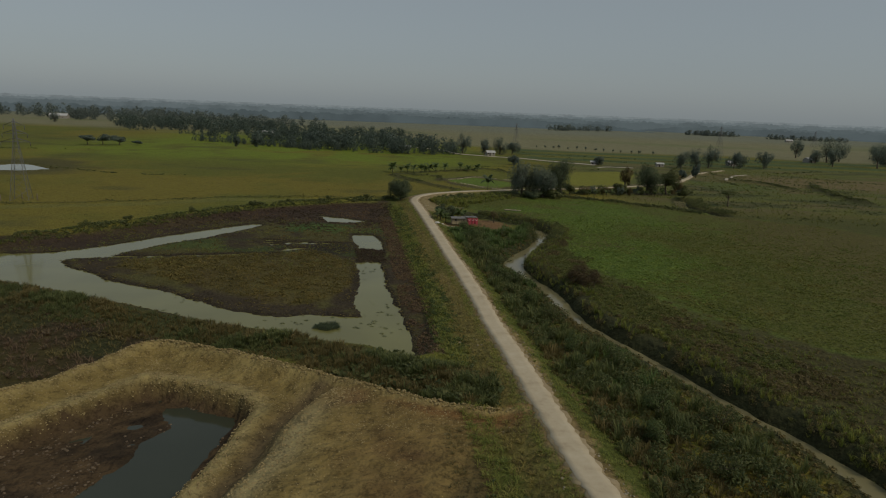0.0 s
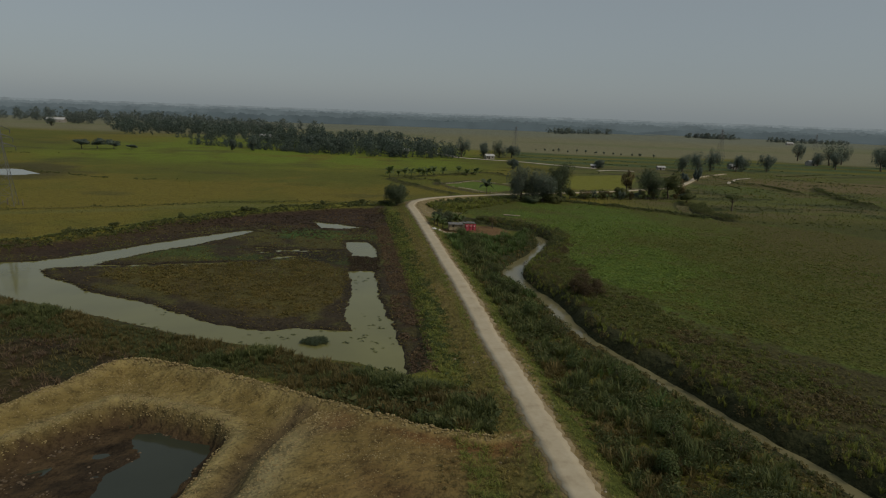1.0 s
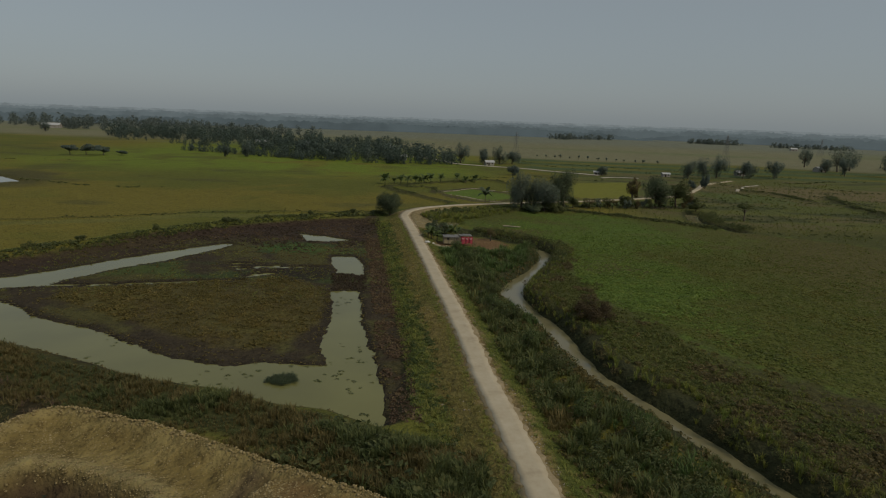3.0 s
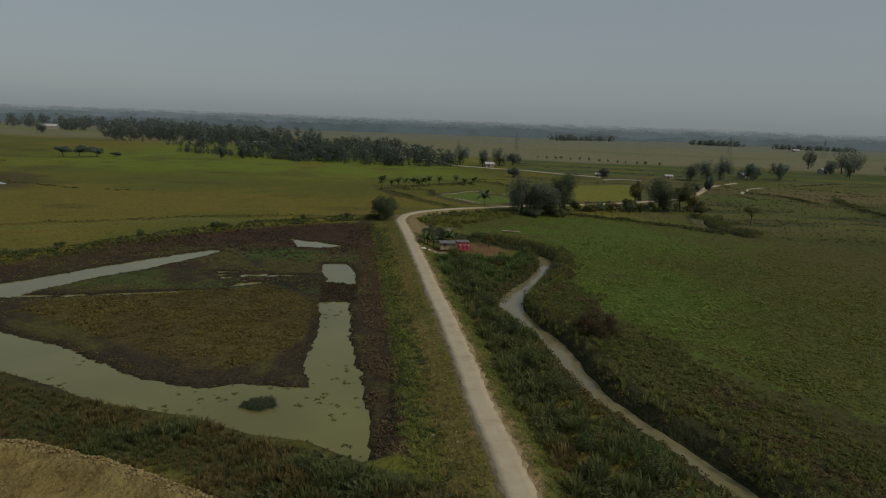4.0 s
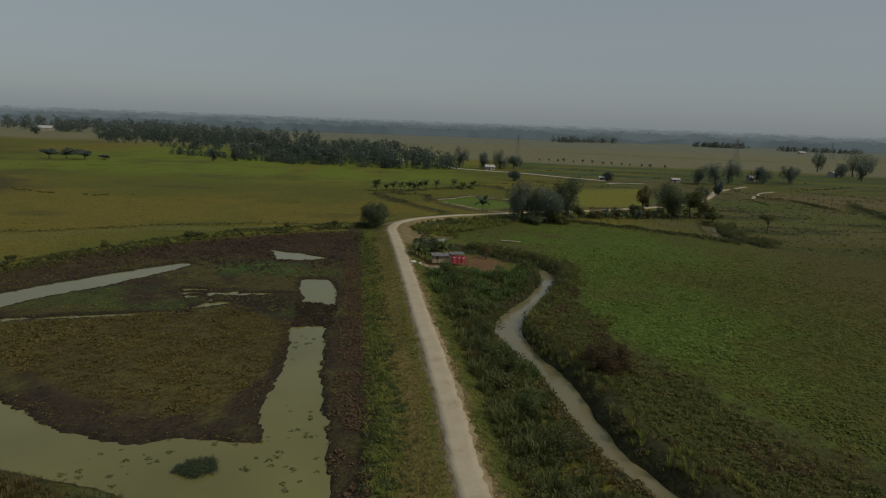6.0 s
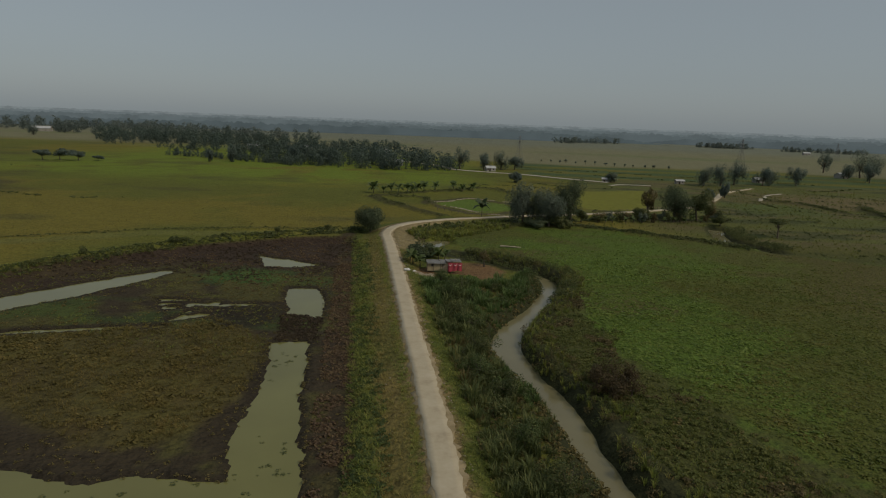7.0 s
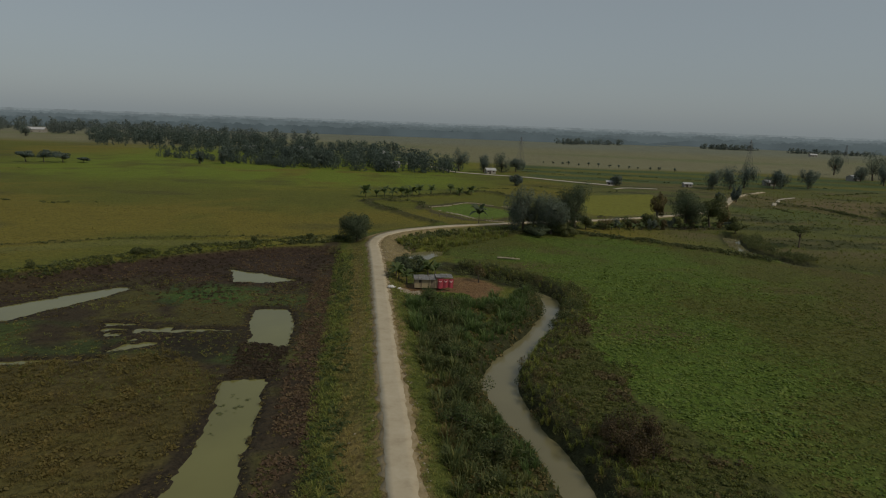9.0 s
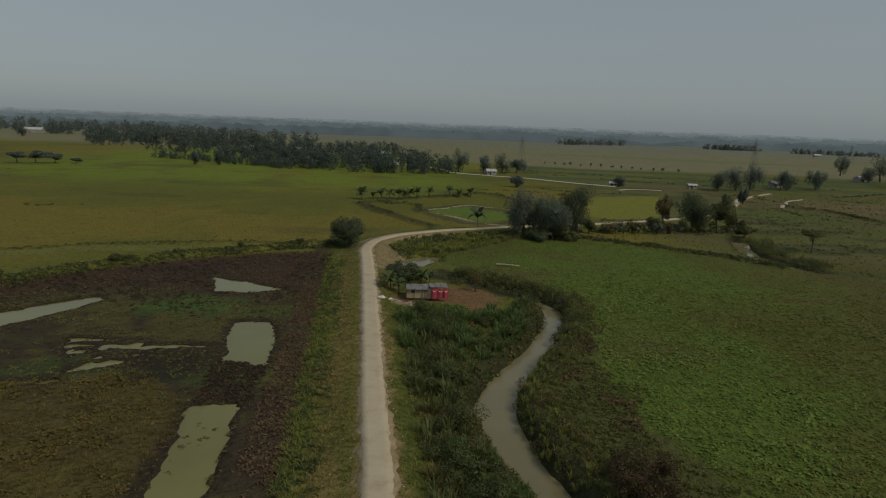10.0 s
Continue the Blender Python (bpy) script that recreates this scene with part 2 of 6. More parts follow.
    for pond, low in ((BACK_POND, -1.7), (LEFT_WATER, -1.6)):
        d = local(to_area, x, y, pond, 8) + 0.8 * fbm(x, y, 4, 2, 4.4)
        z = mixv(z, np.minimum(z, low), sstep(-2.2, 1.2, d))
    # road bank
    d, a = local(to_line, x, y, ROAD, 30)
    top = 1.0 * (1 - 0.6 * sstep(260, 330, y))
    bank = top + 0.05 * fbm(x, y, 2, 2, 5.5) * sstep(2.8, 4.0, d) - np.maximum(d - 2.6, 0) * 0.34
    z = np.maximum(z, np.where(d < 2.0, top, bank))
    return z


def lush_part(x, y):
    """How lush the right-hand field is: fresh green beside the stream's bend, duller further off."""
    near = np.maximum(sstep(1.15, 0.45, np.hypot((x - 56) / 20, (y - 130) / 42) - 0.22 * fbm(x, y, 9, 3, 2.2)),
                      0.85 * sstep(1.15, 0.55, np.hypot((x - 62) / 38, (y - 188) / 33) - 0.35 * fbm(x, y, 12, 3, 5.2)))
    return np.clip(near - 0.5 * sstep(0.2, 0.7, fbm(x / 1.6, y, 5.5, 3, 9.3)), 0, 1)


# ---- colours of the ground cover: real base colours, with haze mixed in far off ----
def cover(x, y):
    n = x.shape
    def paint(c, rgb, m):
        return c + (np.array(rgb) - c) * np.clip(m, 0, 1)[..., None]
    big, mid, fine = fbm(x, y, 60, 3, 0.7), fbm(x, y, 14, 3, 1.9), fbm(x, y, 2.4, 3, 2.7)
    c = np.zeros((*n, 3)) + np.array((0.120, 0.126, 0.030))
    # pasture: yellowish with green and dull parts
    c = paint(c, (0.172, 0.146, 0.034), sstep(-0.5, 0.6, big + 0.4 * mid))
    c = paint(c, (0.148, 0.190, 0.030), sstep(290, 370, y) * sstep(-290, -190, x) * sstep(60, 0, x) * sstep(-0.7, 0.5, mid + 0.3))
    c = paint(c, (0.085, 0.085, 0.035), sstep(0.3, 0.85, fbm(x / 2, y, 22, 4, 5.2)) * 0.7)
    # the far plain, dry, its colour paled and greyed for haze
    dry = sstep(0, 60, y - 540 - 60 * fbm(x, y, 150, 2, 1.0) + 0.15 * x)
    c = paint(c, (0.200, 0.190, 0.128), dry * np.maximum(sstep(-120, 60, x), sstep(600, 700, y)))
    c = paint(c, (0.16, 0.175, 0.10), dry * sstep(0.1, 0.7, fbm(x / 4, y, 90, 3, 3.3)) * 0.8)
    # haze over the furthest ground, painted as a grey base colour
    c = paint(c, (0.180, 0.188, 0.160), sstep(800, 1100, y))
    # strips of crops on the far right
    strips = sstep(60, 75, x) * sstep(395, 420, y) * sstep(560, 535, y + 0.05 * x)
    c = paint(c, (0.075, 0.105, 0.050), strips * (0.6 + 0.4 * np.sign(np.sin((y + 0.12 * x) / 7.0))))
    rough_land = sstep(75, 100, x + 6 * mid) * sstep(190, 215, y) * sstep(430, 400, y)
    c = paint(c, (0.105, 0.118, 0.045), rough_land * 0.8)
    c = paint(c, (0.130, 0.112, 0.060), rough_land * sstep(-0.1, 0.5, fbm(x / 3, y, 11, 4, 8.8)))
    c = paint(c, (0.060, 0.068, 0.034), rough_land * sstep(0.1, 0.55, fbm(x / 2.2, y, 7, 3, 4.8)) * 0.8)
    c = paint(c, (0.165, 0.130, 0.076), sstep(165, 185, x + 8 * mid) * sstep(285, 310, y + 6 * mid) * sstep(365, 345, y) * 0.85)
    c = paint(c, (0.095, 0.120, 0.042), sstep(135, 142, x) * sstep(176, 170, x) * sstep(268, 280, y + 4 * fine) * sstep(318, 308, y) * 0.8)
    # dark weedy bunds and banks; the hedge bank's shade is painted in too
    for line, wide in ((PADDY_BUNDS[0], 3.6), (PADDY_BUNDS[1], 2.6), (PADDY_BUNDS[2], 1.8), (PASTURE_BUND, 1.6), (ROUGH_BUND, 2.6), (ROUGH_BANK, 4.5), (HEDGE_BANK, 3.2)):
        d, _ = local(to_line, x, y, line, 12)
        c = paint(c, (0.058, 0.058, 0.030), sstep(wide, wide * 0.5, d + 0.6 * fine) * (0.8 if line is not PASTURE_BUND else 0.5))
    d, _ = local(to_line, x, y, PASTURE_BUND + (1.5, -5.5), 12)
    c = paint(c, (0.150, 0.150, 0.052), sstep(4.5, 2.0, d + fine) * 0.7)
    # right of the stream
    right = sstep(0, 3, x - np.interp(y, STREAM[::-1, 1][STREAM[::-1, 1].argsort()], STREAM[::-1, 0][STREAM[::-1, 1].argsort()])) * sstep(215, 190, y)
    c = paint(c, (0.080, 0.084, 0.032), right)
    c = paint(c, (0.060, 0.048, 0.028), right * sstep(86, 64, y + 6 * mid - 0.25 * (x - 60)) * (0.7 + 0.3 * mid))
    f = local(to_area, x, y, RIGHT_FIELD, 10)
    c = paint(c, (0.090, 0.138, 0.028), sstep(-2, 2, f + 2.5 * fine))
    c = paint(c, (0.092, 0.100, 0.029), sstep(-2, 2, f) * (1 - lush_part(x, y)))
    c = paint(c, (0.105, 0.082, 0.040), sstep(-2, 2, f) * np.clip(sstep(0.4, 1.0, fbm(x / 2, y, 22, 3, 3.9)) + 0.8 * sstep(80, 115, x + 14 * mid), 0, 1) * 0.7)
    # left foreground: dull reddish grass behind the berm
    dull = sstep(-10, -24, x) * sstep(85, 70, y)
    c = paint(c, (0.040, 0.031, 0.021), dull * (0.85 + 0.3 * mid))
    c = paint(c, (0.044, 0.050, 0.022), dull * sstep(-0.1, 0.4, fbm(x, y, 8, 3, 6.4)) * 0.8)
    c = paint(c, (0.110, 0.082, 0.040), sstep(10, 14, x) * sstep(46, 42, y) * sstep(34, 30, x))
    # pond basin
    b = local(to_area, x, y, BASIN, 8)
    inb = sstep(-0.5, 1.5, b)
    c = paint(c, (0.054, 0.042, 0.031), inb)
    c = paint(c, (0.056, 0.039, 0.033), inb * sstep(140, 168, y + 5 * mid) * 0.85)
    c = paint(c, (0.085, 0.078, 0.033), inb * sstep(-0.1, 0.35, mid + 0.35 * fine) * sstep(165, 150, y))
    m = local(to_area, x, y, MEADOW, 6)
    c = paint(c, (0.108, 0.092, 0.034), sstep(-0.8, 1.4, m + 0.9 * fine) * (0.75 + 0.35 * mid))
    c = paint(c, (0.060, 0.105, 0.032), inb * sstep(0.1, 0.6, fbm(x / 2, y, 9, 3, 6.1)) * sstep(110, 122, y) * sstep(160, 150, y) * 0.5)
    c = paint(c, (0.060, 0.112, 0.034), inb * sstep(1.2, 0.5, np.hypot((x + 20) / 10, (y - 152) / 7) + 0.4 * fine) * 0.75)
    c = paint(c, (0.085, 0.060, 0.030), sstep(0, 1.5, m) * sstep(0.0, 0.6, fbm(x, y, 4.5, 3, 5.4)) * 0.5)
    w = water_depth_area(x, y)
    c = paint(c, (0.042, 0.034, 0.027), inb * sstep(-1.8, -0.3, w))
    c = paint(c, (0.034, 0.028, 0.023), sstep(-1.0, 1.0, local(to_area, x, y, WET_MUD, 4) + 1.2 * fine) * 0.9)
    d = local(to_line, x, y, DIKE_LEFT, 22)[0]
    c = paint(c, (0.052, 0.036, 0.031), inb * sstep(17, 12, d + 2 * mid) * sstep(-0.4, -1.4, w) * 0.8)
    d, _ = local(to_line, x, y, DIKE_NEAR, 10)
    c = paint(c, (0.060, 0.064, 0.028), sstep(5.5, 3.5, d + fine))
    rd, ra = local(to_line, x, y, ROAD, 30)
    rx = np.interp(y, ROAD[:, 1][: 110], ROAD[:, 0][: 110])
    left = sstep(1, -1, x - rx) * sstep(204, 198, y)
    # bare reddish foot of the bank, then its green slope, a dry crest and the worn edge
    foot = sstep(7.6, 9.0, rd + fine) * sstep(13.0, 11.2, rd + 1.2 * fine) * left * sstep(60, 64, y)
    c = paint(c, (0.056, 0.042, 0.033), foot * 0.9)
    c = paint(c, (0.080, 0.074, 0.034), foot * sstep(0.1, 0.6, fbm(x, y, 5, 3, 7.9)) * 0.7)
    slope = sstep(9.2, 7.8, rd + 0.8 * fine) * sstep(2.2, 2.6, rd)
    c = paint(c, (0.088, 0.102, 0.028), slope * sstep(250, 235, y))
    c = paint(c, (0.205, 0.155, 0.066), slope * left * sstep(2.6, 1.2, np.abs(rd - 4.4) + 0.7 * fine) * 0.85 * (0.7 + 0.5 * mid))
    edge = sstep(2.35, 1.6, rd - 0.5 * fine)
    c = paint(c, (0.220, 0.170, 0.095), edge)
    outer = (1 - left) * sstep(2.9, 2.0, rd - 0.9 * fine - 0.6 * mid) * sstep(240, 215, y)
    c = paint(c, (0.270, 0.200, 0.105), outer * 0.85)
    bend = sstep(5.4, 4.0, rd - 1.0 * fine) * sstep(176, 184, y) * sstep(229, 216, y) * (1 - left)
    c = paint(c, (0.280, 0.220, 0.132), bend)
    c = paint(c, (0.250, 0.195, 0.118), sstep(-0.8, 0.8, local(to_area, x, y, SAND_BANK, 4) + 1.3 * fine) * 0.85)
    # bed and banks of the stream
    d, _ = local(to_line, x, y, STREAM, 14)
    c = paint(c, (0.046, 0.048, 0.026), sstep(6.5, 3.5, d + fine))
    d, _ = local(to_line, x, y, FAR_STREAM, 10)
    c = paint(c, (0.05, 0.052, 0.028), sstep(4.5, 3, d))
    d = local(to_area, x, y, YARD, 5)
    c = paint(c, (0.190, 0.115, 0.066), sstep(-1, 0.8, d + 0.9 * fine))
    # diggings
    e = local(to_area, x, y, PAD, 6)
    ed, _ = local(to_line, x, y, BERM, 12)
    em = np.maximum(sstep(-0.7, 0.4, e + 0.5 * fine), sstep(1.9, 1.0, ed + 0.4 * fine))
    em = em * (1 - 0.85 * sstep(17, 22, x + 2.5 * mid) * sstep(40, 36, y + 2 * mid))
    earth = np.zeros((*n, 3)) + np.array((0.250, 0.184, 0.078))
    earth = paint(earth, (0.310, 0.238, 0.108), sstep(-0.1, 0.7, fine + 0.5 * mid))
    earth = paint(earth, (0.165, 0.100, 0.056), sstep(0.1, 0.7, fbm(x, y, 7, 3, 12.1)) * sstep(-2, 8, x))
    earth = paint(earth, (0.205, 0.138, 0.062), sstep(2, 12, x) * (0.6 + 0.4 * fine))
    gx = np.interp(y, GULLY[::-1, 1], GULLY[::-1, 0])
    earth = paint(earth, (0.330, 0.275, 0.160), np.exp(-(((x - gx - 3.2) / 1.8) ** 2)) * sstep(47, 40, y))
    earth = paint(earth, (0.135, 0.100, 0.062), np.exp(-(((x - gx) / 1.5) ** 2)))
    earth = paint(earth, (0.200, 0.112, 0.052), sstep(9, 15, x) * sstep(3.6, 1.6, ed + 0.6 * fine) * sstep(0.3, 1.0, ed))
    earth = paint(earth, (0.350, 0.275, 0.135), sstep(1.1, 0.4, ed + 0.3 * fine) * 0.8)
    p = local(to_area, x, y, PIT, 5)
    earth = paint(earth, (0.350, 0.285, 0.150), sstep(1.3, 0.2, np.abs(p + 1.0) + 0.3 * fine) * 0.85)
    earth = paint(earth, (0.098, 0.066, 0.042), sstep(-0.25, 0.6, p + 0.4 * fine))
    earth = paint(earth, (0.050, 0.036, 0.027), sstep(1.2, 2.2, p) * sstep(-0.1, 0.4, fbm(x, y, 3.5, 3, 9.7)))
    earth = earth * (0.84 + 0.16 * fbm(x, y, 1.1, 2, 7.1)[..., None])
    c = c + (earth - c) * np.clip(em, 0, 1)[..., None]
    # worn brown lines at the slab's edges
    c = paint(c, (0.150, 0.105, 0.060), sstep(0.35, 0.1, np.abs(rd - 1.75 - 0.25 * fine)) * 0.6 * sstep(225, 210, y))
    # small ponds' margins and paddies
    d = local(to_area, x, y, PADDY_GREEN, 8)
    c = paint(c, (0.115, 0.165, 0.035), sstep(0.5, 2, d))
    c = paint(c, (0.085, 0.078, 0.042), sstep(2.6, 1.2, np.abs(d + 2.4) + 0.5 * fine))
    c = paint(c, (0.185, 0.185, 0.040), sstep(0, 2, local(to_area, x, y, PADDY_YELLOW, 8)))
    d = local(to_area, x, y, LEFT_WATER, 60)
    c = paint(c, (0.075, 0.07, 0.035), sstep(-26, -8, d + 8 * mid) * 0.8)
    return np.clip(c * (1 + 0.10 * fine[..., None]) * (1.0, 1.02, 0.90), 0.01, 0.6)


# ---- materials ----
def material(name):
    m = bpy.data.materials.new(name)
    m.use_nodes = True
    return m, m.node_tree.nodes, m.node_tree.links, m.node_tree.nodes["Principled BSDF"]


def noise_node(n, l, scale, detail=4.0, vector=None):
    t = n.new("ShaderNodeTexNoise")
    t.inputs["Scale"].default_value, t.inputs["Detail"].default_value = scale, detail
    if vector is None:
        vector = n.new("ShaderNodeTexCoord").outputs["Object"]
    l.new(vector, t.inputs["Vector"])
    return t


def ramp_node(n, l, fac, stops):
    r = n.new("ShaderNodeValToRGB")
    e = r.color_ramp.elements
    while len(e) < len(stops):
        e.new(0.5)
    for el, (pos, rgb) in zip(e, stops):
        el.position, el.color = pos, (*rgb, 1)
    l.new(fac, r.inputs["Fac"])
    return r


def bump_node(n, l, height, bsdf, strength, distance):
    b = n.new("ShaderNodeBump")
    b.inputs["Strength"].default_value, b.inputs["Distance"].default_value = strength, distance
    l.new(height, b.inputs["Height"])
    l.new(b.outputs[0], bsdf.inputs["Normal"])


def mottled(name, stops, scale=3.0, rough=0.85, fine=18.0, bump=0.4, distance=0.05, metallic=0.0, spec=0.3):
    """A surface with stains at one scale and grain at another."""
    m, n, l, p = material(name)
    a, b = noise_node(n, l, scale), noise_node(n, l, fine, 6)
    mix = n.new("ShaderNodeMath")
    mix.operation = "MULTIPLY_ADD"
    mix.inputs[1].default_value = 0.35
    l.new(b.outputs[0], mix.inputs[0])
    sub = n.new("ShaderNodeMath")
    sub.operation = "MULTIPLY"
    sub.inputs[1].default_value = 0.75
    l.new(a.outputs[0], sub.inputs[0])
    l.new(sub.outputs[0], mix.inputs[2])
    l.new(ramp_node(n, l, mix.outputs[0], stops).outputs[0], p.inputs["Base Color"])
    p.inputs["Roughness"].default_value, p.inputs["Metallic"].default_value = rough, metallic
    p.inputs["Specular IOR Level"].default_value = spec
    bump_node(n, l, b.outputs[0], p, bump, distance)
    return m


def leafy(name, stops, patch=0.12, rough=0.6, random_share=0.55, cast=(1.04, 1.0, 0.8)):
    """Leaves or blades: each its own shade, with broader drifts of colour."""
    m, n, l, p = material(name)
    geo = n.new("ShaderNodeNewGeometry")
    broad = noise_node(n, l, patch, 3)
    mul = n.new("ShaderNodeMath")
    mul.operation = "MULTIPLY"
    mul.inputs[1].default_value = random_share
    l.new(geo.outputs["Random Per Island"], mul.inputs[0])
    add = n.new("ShaderNodeMath")
    add.operation = "MULTIPLY_ADD"
    add.inputs[1].default_value = 1.6 * (1 - random_share)
    l.new(broad.outputs[0], add.inputs[0])
    off = n.new("ShaderNodeMath")
    off.operation = "SUBTRACT"
    off.inputs[1].default_value = 0.3 * (1 - random_share)
    l.new(mul.outputs[0], off.inputs[0])
    l.new(off.outputs[0], add.inputs[2])
    colour = ramp_node(n, l, add.outputs[0], [(at, tuple(v * k for v, k in zip(rgb, cast))) for at, rgb in stops]).outputs[0]
    l.new(colour, p.inputs["Base Color"])
    p.inputs["Roughness"].default_value, p.inputs["Specular IOR Level"].default_value = rough, 0.12
    # light that comes through the leaf
    dim = n.new("ShaderNodeMix")
    dim.data_type, dim.blend_type = "RGBA", "MULTIPLY"
    dim.inputs[0].default_value, dim.inputs[7].default_value = 1.0, (0.75, 0.75, 0.6, 1)
    l.new(colour, dim.inputs[6])
    back = n.new("ShaderNodeBsdfTranslucent")
    l.new(dim.outputs[2], back.inputs["Color"])
    both = n.new("ShaderNodeAddShader")
    l.new(p.outputs[0], both.inputs[0])
    l.new(back.outputs[0], both.inputs[1])
    l.new(both.outputs[0], n["Material Output"].inputs["Surface"])
    return m


def water(name, deep, rough=0.06, wave=0.5, bump=0.02):
    m, n, l, p = material(name)
    a = noise_node(n, l, 0.08, 3)
    l.new(ramp_node(n, l, a.outputs[0], [(0.3, deep), (0.7, tuple(v * 1.25 for v in deep))]).outputs[0], p.inputs["Base Color"])
    p.inputs["Roughness"].default_value, p.inputs["IOR"].default_value = rough, 1.33
    bump_node(n, l, noise_node(n, l, wave * 4, 3).outputs[0], p, 0.25, bump)
    return m


def ground_material():
    m, n, l, p = material("ground_cover")
    att = n.new("ShaderNodeAttribute")
    att.attribute_name = "cover"
    big, fine = noise_node(n, l, 0.9, 6), noise_node(n, l, 4.0, 8)
    k = n.new("ShaderNodeMath")
    k.operation = "MULTIPLY"
    l.new(big.outputs[0], k.inputs[0])
    l.new(fine.outputs[0], k.inputs[1])
    f = ramp_node(n, l, k.outputs[0], [(0.15, (0.58, 0.57, 0.57)), (0.25, (0.98, 0.98, 0.98)), (0.36, (1.0, 1.0, 0.94))])
    x = n.new("ShaderNodeMix")
    x.data_type, x.blend_type = "RGBA", "MULTIPLY"
    x.inputs[0].default_value = 1.0
    l.new(att.outputs["Color"], x.inputs[6])
    l.new(f.outputs[0], x.inputs[7])
    l.new(x.outputs[2], p.inputs["Base Color"])
    p.inputs["Roughness"].default_value, p.inputs["Specular IOR Level"].default_value = 0.95, 0.1
    bump_node(n, l, noise_node(n, l, 1.5, 10).outputs[0], p, 1.0, 0.55)
    return m


GROUND = ground_material()
ROAD_TOP = mottled("pale_dusty_road", [(0.28, (0.33, 0.275, 0.190)), (0.5, (0.435, 0.370, 0.262)), (0.75, (0.49, 0.430, 0.318))], 0.45, 0.9, 2.2, 0.3, 0.03)
SHOULDER = mottled("worn_sandy_earth", [(0.3, (0.18, 0.145, 0.078)), (0.5, (0.26, 0.205, 0.118)), (0.72, (0.35, 0.285, 0.18))], 0.6, 0.95, 3.5, 0.5, 0.05)
TRACK = mottled("pale_earth_track", [(0.3, (0.36, 0.32, 0.25)), (0.7, (0.5, 0.46, 0.38))], 0.3, 0.9, 4.0)
POND_WATER = water("green_pond_water", (0.150, 0.146, 0.050), 0.05)
STREAM_WATER = water("muddy_stream_water", (0.165, 0.150, 0.082), 0.04)
PIT_WATER = water("dark_pit_water", (0.034, 0.040, 0.028), 0.07)
EARTH = mottled("clay_clods", [(0.3, (0.20, 0.150, 0.068)), (0.55, (0.28, 0.218, 0.104)), (0.8, (0.37, 0.30, 0.158))], 0.8, 0.95, 7.0)
MUD = mottled("wet_mud_clods", [(0.3, (0.07, 0.050, 0.034)), (0.7, (0.155, 0.115, 0.072))], 0.8, 0.7, 7.0)
STONE = mottled("pale_rubble", [(0.3, (0.20, 0.17, 0.12)), (0.7, (0.38, 0.33, 0.25))], 1.5, 0.9, 9.0)
REED = leafy("reed_leaves", [(0.1, (0.032, 0.046, 0.026)), (0.45, (0.055, 0.075, 0.040)), (0.75, (0.082, 0.100, 0.052)), (0.95, (0.15, 0.14, 0.078))], 0.3, cast=(1.2, 1.08, 0.76))
FRESH_REED = leafy("fresh_reed_leaves", [(0.1, (0.038, 0.062, 0.026)), (0.5, (0.062, 0.098, 0.040)), (0.9, (0.100, 0.135, 0.056))], 0.3, random_share=0.45)
DRY_REED = leafy("dry_reed_leaves", [(0.1, (0.046, 0.044, 0.024)), (0.5, (0.086, 0.076, 0.036)), (0.9, (0.16, 0.125, 0.066))])
SCRUB = leafy("scrub_leaves", [(0.1, (0.030, 0.042, 0.022)), (0.5, (0.056, 0.070, 0.034)), (0.9, (0.105, 0.106, 0.054))], cast=(1.1, 1.06, 0.85))
OLIVE_WEED = leafy("olive_weed_leaves", [(0.1, (0.048, 0.062, 0.026)), (0.5, (0.076, 0.090, 0.034)), (0.9, (0.120, 0.120, 0.048))], 0.2, random_share=0.4)
BROWN_SCRUB = leafy("brown_scrub_leaves", [(0.1, (0.044, 0.040, 0.026)), (0.5, (0.078, 0.066, 0.039)), (0.9, (0.128, 0.108, 0.062))])
FIELD_LEAF = leafy("field_leaves", [(0.12, (0.056, 0.086, 0.022)), (0.5, (0.097, 0.142, 0.036)), (0.88, (0.152, 0.184, 0.058))], 0.28, random_share=0.3)
DULL_FIELD_LEAF = leafy("dull_field_leaves", [(0.08, (0.058, 0.084, 0.021)), (0.45, (0.084, 0.102, 0.028)), (0.7, (0.104, 0.104, 0.034)), (0.95, (0.128, 0.105, 0.046))], 0.16, random_share=0.25)
WITHERED = leafy("withered_leaves", [(0.1, (0.026, 0.021, 0.015)), (0.5, (0.052, 0.040, 0.027)), (0.9, (0.095, 0.073, 0.048))])
BANK_GRASS = leafy("bank_grass", [(0.1, (0.070, 0.098, 0.026)), (0.5, (0.125, 0.140, 0.040)), (0.9, (0.22, 0.182, 0.066))], 0.25, random_share=0.4, cast=(1.0, 1.02, 0.85))
MARSH = leafy("marsh_grass", [(0.15, (0.060, 0.052, 0.025)), (0.5, (0.096, 0.083, 0.033)), (0.85, (0.138, 0.108, 0.047))], 0.3, random_share=0.2)
STRAW = leafy("straw_grass", [(0.1, (0.090, 0.100, 0.036)), (0.5, (0.155, 0.138, 0.056)), (0.9, (0.245, 0.195, 0.090))], 0.3, random_share=0.35)
PURPLE = leafy("purplish_weed", [(0.1, (0.052, 0.037, 0.032)), (0.5, (0.088, 0.062, 0.051)), (0.9, (0.135, 0.106, 0.070))], 0.3)
DARK_WEED = leafy("dark_weed", [(0.1, (0.026, 0.021, 0.018)), (0.5, (0.042, 0.032, 0.027)), (0.9, (0.066, 0.052, 0.040))], 0.3)
